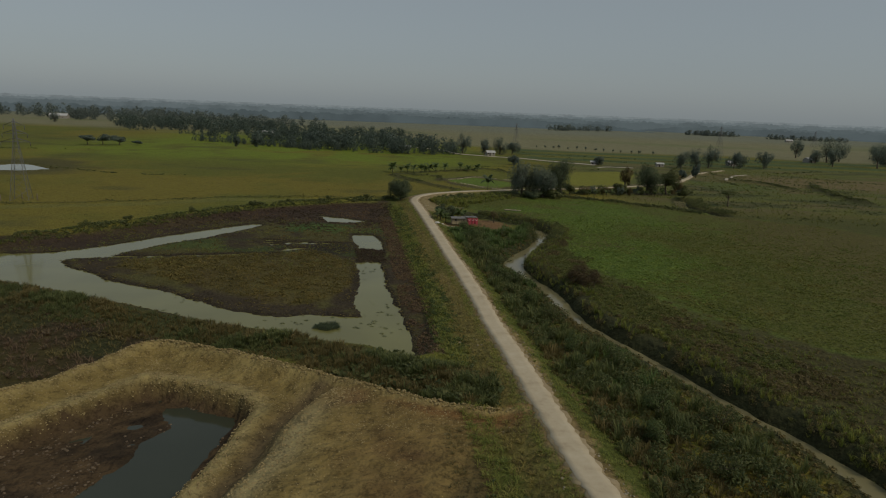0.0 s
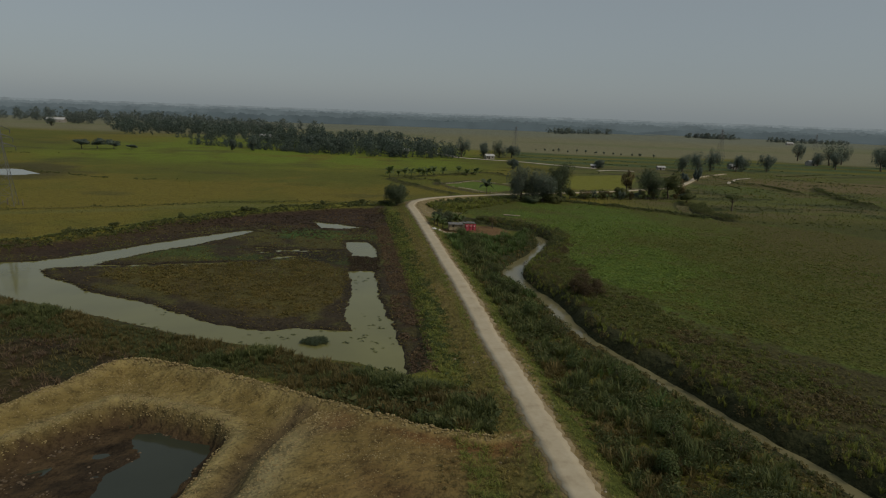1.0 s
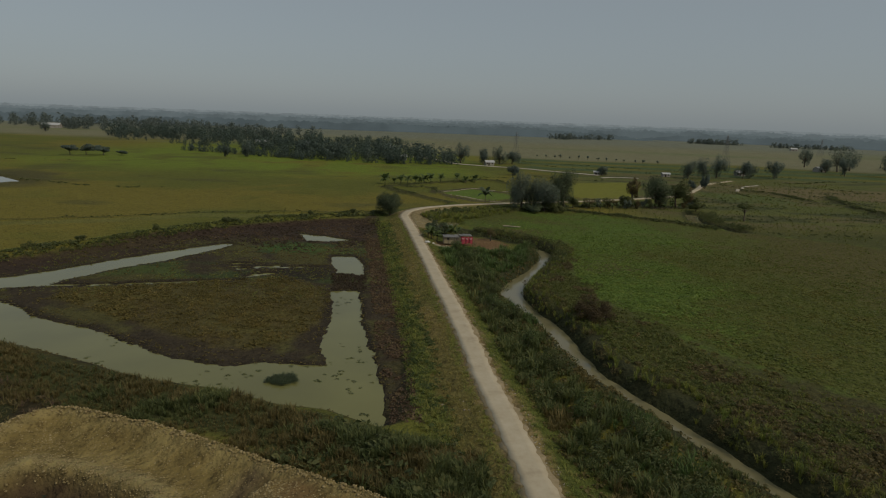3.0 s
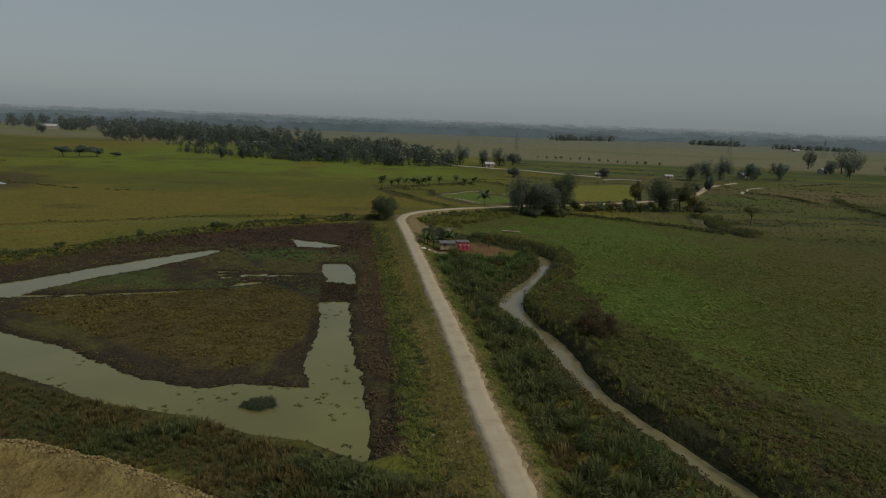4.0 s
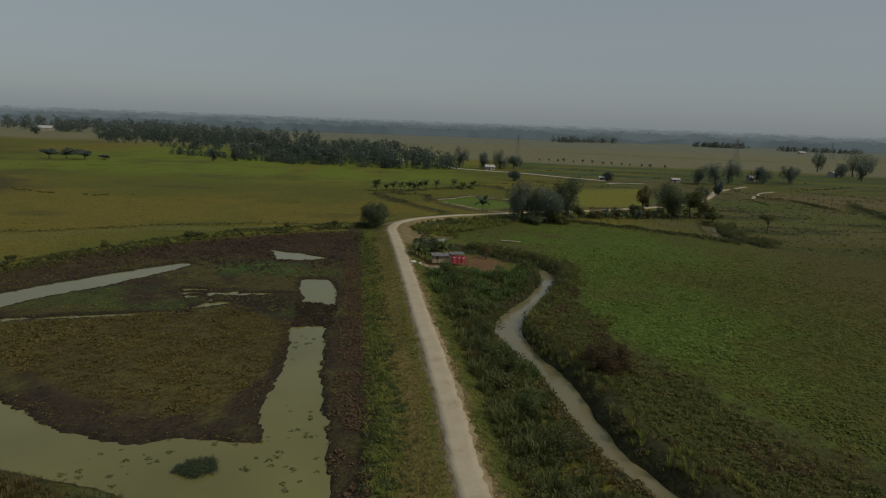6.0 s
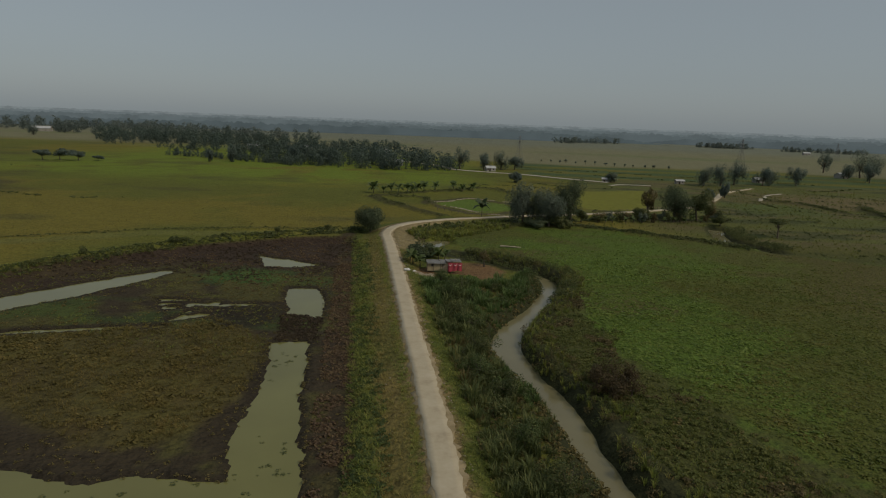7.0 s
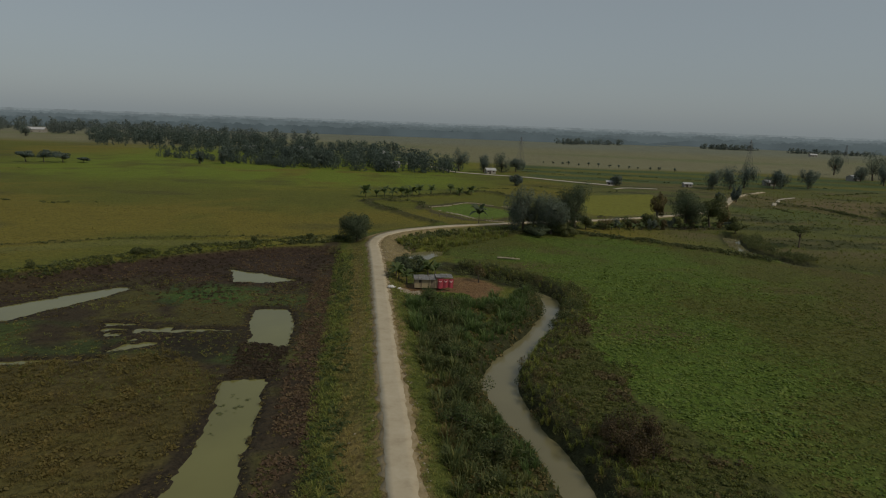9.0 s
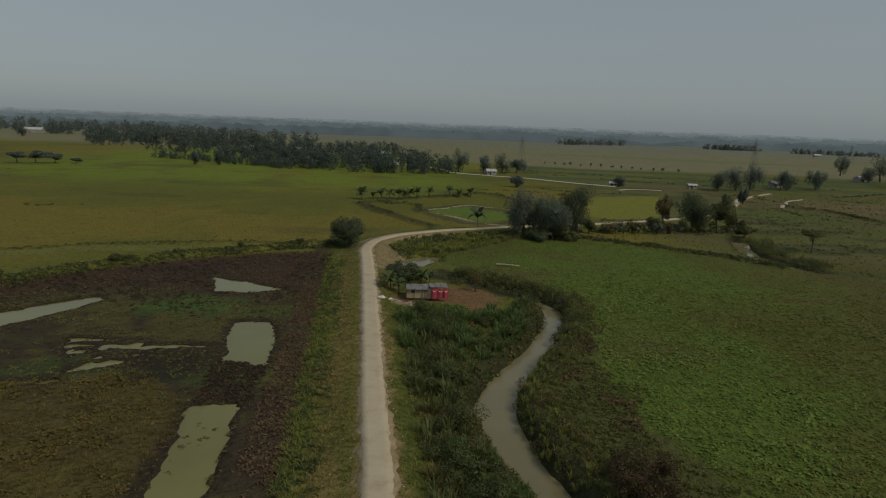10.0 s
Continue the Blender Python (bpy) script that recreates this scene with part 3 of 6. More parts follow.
TREE_LEAF = leafy("tree_leaves", [(0.1, (0.036, 0.049, 0.032)), (0.5, (0.054, 0.071, 0.043)), (0.9, (0.084, 0.098, 0.058))], 0.2, random_share=0.4, cast=(1, 1, 0.95))
# bluish bamboo green, lightened to take in some haze
BLUISH_LEAF = leafy("bluish_bamboo_leaves", [(0.1, (0.056, 0.071, 0.060)), (0.5, (0.084, 0.104, 0.084)), (0.9, (0.118, 0.136, 0.102))], 0.2, random_share=0.35, cast=(1, 1, 1))
# leaves further off: haze is painted in as paler, bluer base colours
HAZY_WOOD_LEAF = leafy("hazy_wood_leaves", [(0.15, (0.058, 0.076, 0.072)), (0.5, (0.076, 0.098, 0.086)), (0.85, (0.100, 0.120, 0.098))], 0.05, random_share=0.2, cast=(1, 1, 1))
HAZY_FOREST_LEAF = leafy("hazy_forest_leaves", [(0.15, (0.040, 0.055, 0.051)), (0.5, (0.054, 0.072, 0.063)), (0.85, (0.074, 0.092, 0.075))], 0.05, random_share=0.2, cast=(1, 1, 1))
HAZY_FAR_LEAF = leafy("hazy_distant_leaves", [(0.1, (0.064, 0.080, 0.078)), (0.5, (0.082, 0.098, 0.092)), (0.9, (0.104, 0.118, 0.108))], 0.02, random_share=0.2, cast=(1, 1, 1))
BANANA_LEAF = leafy("banana_leaves", [(0.1, (0.036, 0.054, 0.026)), (0.6, (0.062, 0.086, 0.040)), (0.95, (0.11, 0.112, 0.056))], 0.4)
BARK = mottled("bark", [(0.3, (0.06, 0.048, 0.036)), (0.7, (0.14, 0.115, 0.085))], 2.0, 0.9, 14.0)
STEEL = mottled("galvanised_steel", [(0.3, (0.12, 0.125, 0.13)), (0.7, (0.20, 0.205, 0.21))], 0.6, 0.6, 5.0, 0.1, 0.01, 0.4)
TIN = mottled("weathered_tin", [(0.3, (0.17, 0.15, 0.135)), (0.55, (0.27, 0.255, 0.24)), (0.75, (0.36, 0.345, 0.33))], 0.9, 0.55, 7.0, 0.15, 0.01, 0.35)
WALL_MUD = mottled("mud_plaster", [(0.3, (0.26, 0.21, 0.13)), (0.7, (0.38, 0.32, 0.20))], 1.2, 0.95, 8.0)
PLANK = mottled("grey_timber", [(0.3, (0.10, 0.08, 0.06)), (0.7, (0.22, 0.18, 0.13))], 2.0, 0.85, 12.0)
RED_CLOTH = mottled("faded_red_sheeting", [(0.3, (0.27, 0.035, 0.050)), (0.7, (0.38, 0.065, 0.085))], 1.5, 0.6, 9.0, 0.2, 0.02)
PALE_CLOTH = mottled("pale_print", [(0.3, (0.60, 0.42, 0.42)), (0.7, (0.72, 0.58, 0.56))], 1.5, 0.6, 9.0)
WHITE_SACK = mottled("white_sack", [(0.3, (0.5, 0.49, 0.46)), (0.7, (0.7, 0.69, 0.66))], 2.0, 0.7, 9.0)
HOUSE_WALL = mottled("limewashed_wall", [(0.3, (0.24, 0.22, 0.19)), (0.7, (0.36, 0.34, 0.30))], 0.5, 0.9, 4.0)
PALE_ROOF = mottled("pale_tin_roof", [(0.3, (0.34, 0.34, 0.34)), (0.7, (0.50, 0.50, 0.50))], 0.4, 0.5, 4.0)
DARK_OPENING = mottled("dark_boards", [(0.3, (0.03, 0.026, 0.022)), (0.7, (0.06, 0.05, 0.04))], 1.0)


# ---- mesh helpers ----
def triangles(name, verts, tris, mat, smooth=False, normals=None):
    """An object from arrays of places and triangles."""
    me = bpy.data.meshes.new(name)
    verts, tris = np.asarray(verts, np.float32), np.asarray(tris, np.int32)
    me.vertices.add(len(verts))
    me.vertices.foreach_set("co", verts.ravel())
    me.loops.add(tris.size)
    me.loops.foreach_set("vertex_index", tris.ravel())
    me.polygons.add(len(tris))
    me.polygons.foreach_set("loop_start", np.arange(0, tris.size, 3, dtype=np.int32))
    if smooth or normals is not None:
        me.polygons.foreach_set("use_smooth", np.ones(len(tris), bool))
    me.update(calc_edges=True)
    if normals is not None:
        me.normals_split_custom_set_from_vertices(normals.tolist())
    me.materials.append(mat)
    return new(name, me)


def grid_mesh(name, xs, ys, zs, mat):
    """A sheet over a grid of lines."""
    nx, ny = len(xs), len(ys)
    gx, gy = np.meshgrid(xs, ys)
    verts = np.stack([gx, gy, zs], -1).reshape(-1, 3)
    i = (np.arange(ny - 1)[:, None] * nx + np.arange(nx - 1)[None]).ravel()
    tris = np.concatenate([np.stack([i, i + 1, i + nx + 1], -1), np.stack([i, i + nx + 1, i + nx], -1)])
    return triangles(name, verts, tris, mat, True)


def part(name, bm, mat, parent, label=""):
    """A bmesh as one mesh object under a thing or a part."""
    me = bpy.data.meshes.new(name)
    bm.to_mesh(me)
    bm.free()
    me.materials.append(mat)
    ob = new(name, me)
    ob.parent = parent
    if label:
        ob["label"] = label
    return ob


def under(ob, parent, label=""):
    ob.parent = parent
    if label:
        ob["label"] = label
    return ob


def box(bm, size, m=Matrix(), bevel=0.0):
    r = bmesh.ops.create_cube(bm, size=1, matrix=m @ Matrix.Diagonal((*size, 1)))
    if bevel:
        edges = list({e for v in r["verts"] for e in v.link_edges})
        bmesh.ops.bevel(bm, geom=edges, offset=bevel, segments=1, affect="EDGES")


def tube(path, radii, sides=6):
    """A tapered tube along a path: places and triangles."""
    path, verts, tris = np.asarray(path, float), [], []
    for i, (c, r) in enumerate(zip(path, radii)):
        t = path[min(i + 1, len(path) - 1)] - path[max(i - 1, 0)]
        t = t / (np.linalg.norm(t) + 1e-9)
        u = np.cross(t, (0.31, 0.95, 0.05))
        u /= np.linalg.norm(u) + 1e-9
        v = np.cross(t, u)
        for k in range(sides):
            a = 2 * math.pi * k / sides
            verts.append(c + r * (math.cos(a) * u + math.sin(a) * v))
    for i in range(len(path) - 1):
        for k in range(sides):
            a, b = i * sides + k, i * sides + (k + 1) % sides
            tris += [(a, b, b + sides), (a, b + sides, a + sides)]
    top = (len(path) - 1) * sides
    tris += [(top, top + k, top + k + 1) for k in range(1, sides - 1)]
    return np.array(verts), np.array(tris)


def joined(pieces):
    verts, tris, n = [], [], 0
    for v, t in pieces:
        verts.append(v)
        tris.append(np.asarray(t) + n)
        n += len(v)
    return np.concatenate(verts), np.concatenate(tris)


def leaves(centres, normals, sizes, r, long=1.6):
    """Bent leaves of two triangles, facing along the normals."""
    k = len(centres)
    a = r.normal(size=(k, 3))
    u = np.cross(normals, a)
    u /= np.linalg.norm(u, axis=1, keepdims=True) + 1e-9
    v = np.cross(normals, u)
    s = sizes[:, None]
    tip, tail = centres + u * s * long / 2 - normals * s * 0.15, centres - u * s * long / 2 - normals * s * 0.15
    l, rr = centres + v * s * 0.5, centres - v * s * 0.5
    verts = np.stack([tail, l, tip, rr], 1).reshape(-1, 3)
    i = np.arange(k)[:, None] * 4
    return verts, np.concatenate([i + (0, 2, 1), i + (0, 3, 2)])


def crown(lobes, count, size, r, shell=0.62, up=0.25, loose=0.85, reach=1.06, long=1.6, rounded=False):
    """Leaves over and inside ellipsoids (x, y, z, rx, ry, rz); rounded: also normals that follow the lobes."""
    lobes = np.asarray(lobes, float)
    weight = (lobes[:, 3] * lobes[:, 4]) + lobes[:, 5] ** 2
    pick = r.choice(len(lobes), count, p=weight / weight.sum())
    d = r.normal(size=(count, 3))
    d /= np.linalg.norm(d, axis=1, keepdims=True)
    rad = shell + (reach - shell) * r.random(count) ** 0.7
    c = lobes[pick, :3] + d * lobes[pick, 3:] * rad[:, None]
    nrm = d + r.normal(size=(count, 3)) * loose + (0, 0, up)
    nrm /= np.linalg.norm(nrm, axis=1, keepdims=True)
    v, t = leaves(c, nrm, size * (0.6 + 0.8 * r.random(count)), r, long)
    if not rounded:
        return v, t
    whole = c - lobes[:, :3].mean(0)
    whole /= np.linalg.norm(whole, axis=1, keepdims=True) + 1e-9
    shade = d * 0.75 + whole * 0.5 + nrm * 0.35 + (0, 0, 0.15)
    shade /= np.linalg.norm(shade, axis=1, keepdims=True)
    return v, t, np.repeat(shade, 4, axis=0)


def tuft(r, blades, height, spread, width, droop=0.5):
    """Arching blades from one root, three triangles each."""
    verts, tris = [], []
    for b in range(blades):
        a, h = r.random() * 6.283, height * (0.55 + 0.45 * r.random())
        out = spread * (0.25 + 0.75 * r.random())
        d, s = np.array((math.cos(a), math.sin(a), 0)), np.array((-math.sin(a), math.cos(a), 0)) * width * (0.6 + 0.8 * r.random())
        root = d * 0.12 * spread * r.random() + np.array((r.normal() * 0.1 * spread, r.normal() * 0.1 * spread, 0))
        m = root + d * out * 0.45 + np.array((0, 0, h * 0.72))
        t = root + d * out + np.array((0, 0, h * (1 - droop * 0.35 * r.random())))
        n = len(verts)
        verts += [root - s * 0.5, root + s * 0.5, m + s * 0.5, m - s * 0.5, t]
        tris += [(n, n + 1, n + 2), (n, n + 2, n + 3), (n + 3, n + 2, n + 4)]
    return np.array(verts), np.array(tris)


def bush(r, count, size, height=1.0, width=1.0, up=0.5, long=1.6):
    """A low mound of leaves."""
    lobes = [(0, 0, 0.42 * height, 0.45 * width, 0.45 * width, 0.45 * height)]
    for _ in range(3):
        a = r.random() * 6.283
        lobes.append((0.3 * width * math.cos(a), 0.3 * width * math.sin(a), (0.3 + 0.35 * r.random()) * height, 0.3 * width, 0.3 * width, 0.32 * height))
    v, t = crown(lobes, count, size, r, 0.5, up, long=long)
    v[:, 2] = np.maximum(v[:, 2], 0)
    return v, t


def lump(r):
    """A clod: an uneven ball of twenty faces."""
    bm = bmesh.new()
    bmesh.ops.create_icosphere(bm, subdivisions=1, radius=0.5)
    v = np.array([x.co for x in bm.verts]) * (0.7 + 0.6 * r.random((len(bm.verts), 1))) * (1, 0.85, 0.65)
    t = np.array([[x.index for x in f.verts] for f in bm.faces])
    bm.free()
    return v, t


def scatter(name, shapes, x, y, scale, mat, label, category, r, stretch=None, sink=0.05, z=None):
    """One mesh of many copies of the shapes, standing on the ground, turned and sized one by one."""
    z = terrain(x, y) - sink if z is None else z
    pick, turn = r.integers(len(shapes), size=len(x)), r.random(len(x)) * 6.283
    stretch = np.ones(len(x)) if stretch is None else stretch
    verts, tris, norms, base = [], [], [], 0
    for k, (sv, st, *sn) in enumerate(shapes):
        m = pick == k
        if not m.any():
            continue
        c, s = np.cos(turn[m])[:, None], np.sin(turn[m])[:, None]
        sc = scale[m][:, None]
        px = (sv[None, :, 0] * c - sv[None, :, 1] * s) * sc + x[m][:, None]
        py = (sv[None, :, 0] * s + sv[None, :, 1] * c) * sc + y[m][:, None]
        pz = sv[None, :, 2] * sc * stretch[m][:, None] + z[m][:, None]
        verts.append(np.stack([px, py, pz], -1).reshape(-1, 3))
        for n in sn:
            norms.append(np.stack([n[None, :, 0] * c - n[None, :, 1] * s, n[None, :, 0] * s + n[None, :, 1] * c, n[None, :, 2] + 0 * c], -1).reshape(-1, 3))
        off = base + np.arange(m.sum())[:, None, None] * len(sv)
        tris.append((st[None] + off).reshape(-1, 3))
        base += m.sum() * len(sv)
    ob = triangles(name, np.concatenate(verts), np.concatenate(tris), mat, normals=np.concatenate(norms) if norms else None)
    return tagged(ob, label, category, kind="stuff")


def along(line, count, r, low, high):
    """Places beside a line, at distances from low to high to its right."""
    seg = np.diff(line, axis=0)
    length = np.hypot(*seg.T)
    i = r.choice(len(seg), count, p=length / length.sum())
    t = r.random(count)
    p = line[i] + seg[i] * t[:, None]
    nrm = np.stack([seg[i, 1], -seg[i, 0]], -1) / length[i][:, None]
    d = low + (high - low) * r.random(count)
    return p[:, 0] + nrm[:, 0] * d, p[:, 1] + nrm[:, 1] * d


def within(area, count, r):
    """Places inside an area."""
    area = np.asarray(area, float)
    lo, hi = area.min(0), area.max(0)
    x, y = lo[0] + (hi[0] - lo[0]) * r.random(count * 3), lo[1] + (hi[1] - lo[1]) * r.random(count * 3)
    m = to_area(x, y, area) > 0
    return x[m][:count], y[m][:count]


def clear_of(x, y, road=2.4, wet=True):
    """Which places lie off the road and, if wanted, out of the water."""
    d, _ = local(to_line, x, y, ROAD, 30)
    ok = d > road
    if wet:
        d, a = local(to_line, x, y, STREAM, 14)
        ok &= d > stream_width(a) + 0.35
    return ok


# ---- large structure ----
def grown(stretches, low, high, rate=1.06):
    """Lines at even steps over the given stretches, then ever wider apart to both ends."""
    mid = np.concatenate([np.arange(a, b - s / 2, s) for a, b, s in stretches] + [[stretches[-1][1]]])
    def out(limit, s):
        o, p = [], 0.0
        while p < limit:
            s = min(s * rate, 260)
            p += s
            o.append(p)
        return np.array(o)
    first, last = mid[0], mid[-1]
    return np.concatenate([first - out(first - low, stretches[0][2])[::-1], mid, last + out(high - last, stretches[-1][2])])


def build_ground():
    xs = grown([(-150, -66, 2.4), (-66, -34, 1.0), (-34, 60, 0.7), (60, 110, 1.2), (110, 230, 2.2)], -4300, 4300)
    ys = grown([(20, 68, 0.62), (68, 206, 0.85), (206, 310, 1.6), (310, 430, 3.0)], -3000, 4600)
    gx, gy = np.meshgrid(xs, ys)
    ob = grid_mesh("ground", xs, ys, terrain(gx, gy), GROUND)
    col = ob.data.color_attributes.new("cover", "FLOAT_COLOR", "POINT")
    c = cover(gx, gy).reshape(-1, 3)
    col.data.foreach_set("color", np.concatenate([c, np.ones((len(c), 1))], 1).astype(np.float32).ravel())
    return tagged(ob, "flat farmland with pasture, mud flats and raw diggings", "ground", kind="structure")


def ribbon(name, line, half, lift, mat, label, ragged=0.25, across=5, thick=0.12, seed=0.0):
    """A made way along a line, with uneven edges and a side face."""
    t = np.gradient(line, axis=0)
    t /= np.linalg.norm(t, axis=1, keepdims=True)
    nrm = np.stack([t[:, 1], -t[:, 0]], -1)
    rows = []
    for k, u in enumerate(np.linspace(-1, 1, across)):
        w = half + (ragged * np.clip(fbm(line[:, 0] + 40 * u, line[:, 1], 0.7, 3, seed + u), -0.8, 0.6) if abs(u) == 1 else 0)
        p = line + nrm * (u * w)[:, None] if np.ndim(w) else line + nrm * u * w
        z = terrain(line[:, 0], line[:, 1]) + lift - 0.02 * u * u
        rows.append(np.column_stack([p, z]))
    low0, low1 = rows[0] - (0, 0, thick), rows[-1] - (0, 0, thick)
    rows = [low0] + rows + [low1]
    verts, n, w = np.stack(rows, 1).reshape(-1, 3), len(line), len(rows)
    i = (np.arange(n - 1)[:, None] * w + np.arange(w - 1)[None]).ravel()
    tris = np.concatenate([np.stack([i, i + w, i + 1], -1), np.stack([i + 1, i + w, i + w + 1], -1)])[:, ::-1]
    return tagged(triangles(name, verts, tris, mat), label, "road", kind="structure")


def sheet(name, area, z, mat, label):
    bm = bmesh.new()
    vs = [bm.verts.new((x, y, z)) for x, y in area]
    f = bm.faces.new(vs)
    if f.normal.z < 0:
        f.normal_flip()
    bmesh.ops.triangulate(bm, faces=[f])
    me = bpy.data.meshes.new(name)
    bm.to_mesh(me)
    bm.free()
    me.materials.append(mat)
    return tagged(new(name, me), label, "water", kind="structure")


build_ground()
ribbon("road_shoulder", spline(ROAD[:235], 0.5), 1.70, 0.06, SHOULDER, "worn sandy shoulder beside the road", 0.55, seed=4.0)
ribbon("road", spline(ROAD, 0.5), 1.32, 0.10, ROAD_TOP, "pale dusty village road on a low bank", 0.24)
ribbon("track", spline([(-40, 520), (-5, 500), (13.8, 470), (19.8, 449), (40.7, 436.5), (63.9, 426.6), (84.6, 409.5), (109.4, 393)], 3), 2.2, 0.35, TRACK,
       "pale earth road beside the far houses", 0.3)
ribbon("track", spline([(106, 374), (112, 380.5), (120, 382), (130, 381)], 3), 1.2, 0.35, TRACK, "pale earth road along a paddy", 0.3)
ribbon("track", spline([(164, 324), (172, 337), (181, 352), (193, 363)], 2), 0.75, 0.25, TRACK, "pale footpath across rough grassland", 0.3)
sheet("pond_water", BASIN, POND_LEVEL, POND_WATER, "still green turbid pond water")
s_line = spline(STREAM, 3)
tn = np.gradient(s_line, axis=0)
tn /= np.linalg.norm(tn, axis=1, keepdims=True)
tn = np.stack([tn[:, 1], -tn[:, 0]], -1)
sheet("stream_water", np.vstack([s_line + tn * 3.2, (s_line - tn * 3.2)[::-1]]), STREAM_LEVEL, STREAM_WATER, "muddy slow stream between overgrown banks")
sheet("pit_water", PIT, PIT_LEVEL, PIT_WATER, "dark water in the bottom of the dug pit")
f_line = FAR_STREAM
tn = np.gradient(f_line, axis=0)
tn /= np.linalg.norm(tn, axis=1, keepdims=True)
tn = np.stack([tn[:, 1], -tn[:, 0]], -1)
sheet("ditch_water", np.vstack([f_line + tn * 2.4, (f_line - tn * 2.4)[::-1]]), -1.0, STREAM_WATER, "still water in a bending ditch")
sheet("pool_water", BACK_POND + (BACK_POND - BACK_POND.mean(0)) * 0.15, -0.9, STREAM_WATER, "small pool behind the hut")
sheet("wet_field_water", LEFT_WATER + (LEFT_WATER - LEFT_WATER.mean(0)) * 0.05, -0.7, STREAM_WATER, "shallow water standing in a pasture")


# ---- low growth, one mass for each kind ----
r = np.random.default_rng(21)
REEDS = [tuft(r, 19, 1.0, 0.62, 0.042) for _ in range(6)]
SHORT = [tuft(r, 9, 0.8, 1.3, 0.075, 0.9) for _ in range(6)]
BUSHES = [bush(r, 80, 0.062, long=3.0) for _ in range(5)]
MOUNDS = [bush(r, 26, 0.22, 0.7, 1.2, 1.0) for _ in range(5)]
CLODS = [lump(r) for _ in range(6)]
LEAFY = [bush(r, 10, 0.36, 0.55, 1.4, 1.8) for _ in range(6)]
WEEDS = [bush(r, 16, 0.30, 0.5, 1.2, 1.2) for _ in range(4)]


def clumps(area, count, each, low, high, r):
    """Places in round clumps: where, how far from the clump's middle (0 to 1), and each clump's vigour."""
    cx, cy = within(area, count, r)
    wide, strong = low + (high - low) * r.random(len(cx)), r.random(len(cx))
    i = np.repeat(np.arange(len(cx)), each)
    d, a = np.sqrt(r.random(len(i))), 6.283 * r.random(len(i))
    return cx[i] + np.cos(a) * d * wide[i], cy[i] + np.sin(a) * d * wide[i], d, strong[i]


def beds(x, y, size, share, shift):
    """Picks places in drifts, not evenly."""
    return fbm(x, y, size, 3, shift) > share


# tall growth between the road and the stream
REED_AREA = np.vstack([[(15.5, 150), (16.5, 142), (19.3, 128), (21.5, 114), (24.0, 100), (26.0, 84), (28.3, 66), (31.0, 50), (35, 30), (39, 8)],
                       [(57.5, 8), (55.5, 33), (50.6, 48), (44.8, 63), (41, 72), (37.6, 82), (36.3, 92), (33.6, 100), (31.0, 110), (29.2, 117),
                        (32.0, 124.5), (36.0, 133.5), (39.6, 144), (41.5, 155), (37.5, 156), (31, 151), (24, 150)]])
x, y, rel, vigour = clumps(REED_AREA, 820, 8, 1.1, 2.9, r)
ok = clear_of(x, y, 4.2)
x, y, rel, vigour = x[ok], y[ok], rel[ok], vigour[ok]
lush = fbm(x, y, 9, 3, 6.5) + 0.5 * sstep(120, 140, y) - 0.25 * sstep(75, 40, y)
h = (0.85 + 2.0 * vigour ** 1.5 + 0.4 * fbm(x, y, 11, 2, 8.1)) * (1 - 0.65 * rel ** 2) * (0.8 + 0.2 * sstep(35, 60, y))
sd, sa = local(to_line, x, y, STREAM, 14)
low_bank = 1 - sstep(0.5, 4.0 + 3.5 * sstep(100, 80, y), sd - stream_width(sa))
h = np.clip(h, 0.5, 3.2) * (1 - (0.62 + 0.16 * sstep(100, 80, y)) * low_bank)
green = lush + 0.5 * (vigour - 0.5) > -0.15
fresh = green & (lush + 0.5 * sstep(118, 135, y) > 0.62)
scatter("fresh_reed_bed", REEDS, x[fresh], y[fresh], h[fresh], FRESH_REED, "fresh green reeds below the hut's garden", "reeds", r)
green &= ~fresh
scatter("reed_bed", REEDS, x[green], y[green], h[green], REED, "dense dark green reeds along the stream", "reeds", r)
dull = ~green & ~fresh
scatter("dry_reed_bed", REEDS, x[dull], y[dull], h[dull] * 0.85, DRY_REED, "dull brownish reeds between road and stream", "reeds", r)
x, y, rel, vigour = clumps(REED_AREA, 420, 2, 0.3, 1.0, r)
ok = clear_of(x, y, 5.0) & beds(x, y, 8, -0.15, 4.4)
sd, sa = local(to_line, x, y, STREAM, 14)
ok &= sd - stream_width(sa) > 2.4 + 3.5 * sstep(100, 80, y)
x, y, vigour = x[ok], y[ok], vigour[ok]
scatter("thicket", BUSHES, x, y, 1.0 + 1.4 * vigour, SCRUB, "tangled dark green thicket among the reeds", "bushes", r)
x, y = within(REED_AREA, 2600, r)
ok = clear_of(x, y, 3.6)
x, y = x[ok], y[ok]
scatter("reed_floor_weeds", WEEDS, x, y, 0.5 + 0.5 * r.random(len(x)), DRY_REED, "low brown and olive weeds between reed clumps", "plants", r)

# far bank of the stream, and the hedge that closes the field behind the hut
x, y = along(STREAM[::-1][30:], 2300, r, 1.9, 6.8)
ok = clear_of(x, y) & (y > 5) & (fbm(x, y, 7, 3, 1.4) > -0.35)
x, y = x[ok], y[ok]
half, part_brown = int(len(x) * 0.40), int(len(x) * 0.15)
scatter("bank_thicket", BUSHES, x[part_brown:half], y[part_brown:half], 0.6 + 0.8 * r.random(half - part_brown), SCRUB, "dark scrub on the far bank of the stream", "bushes", r)
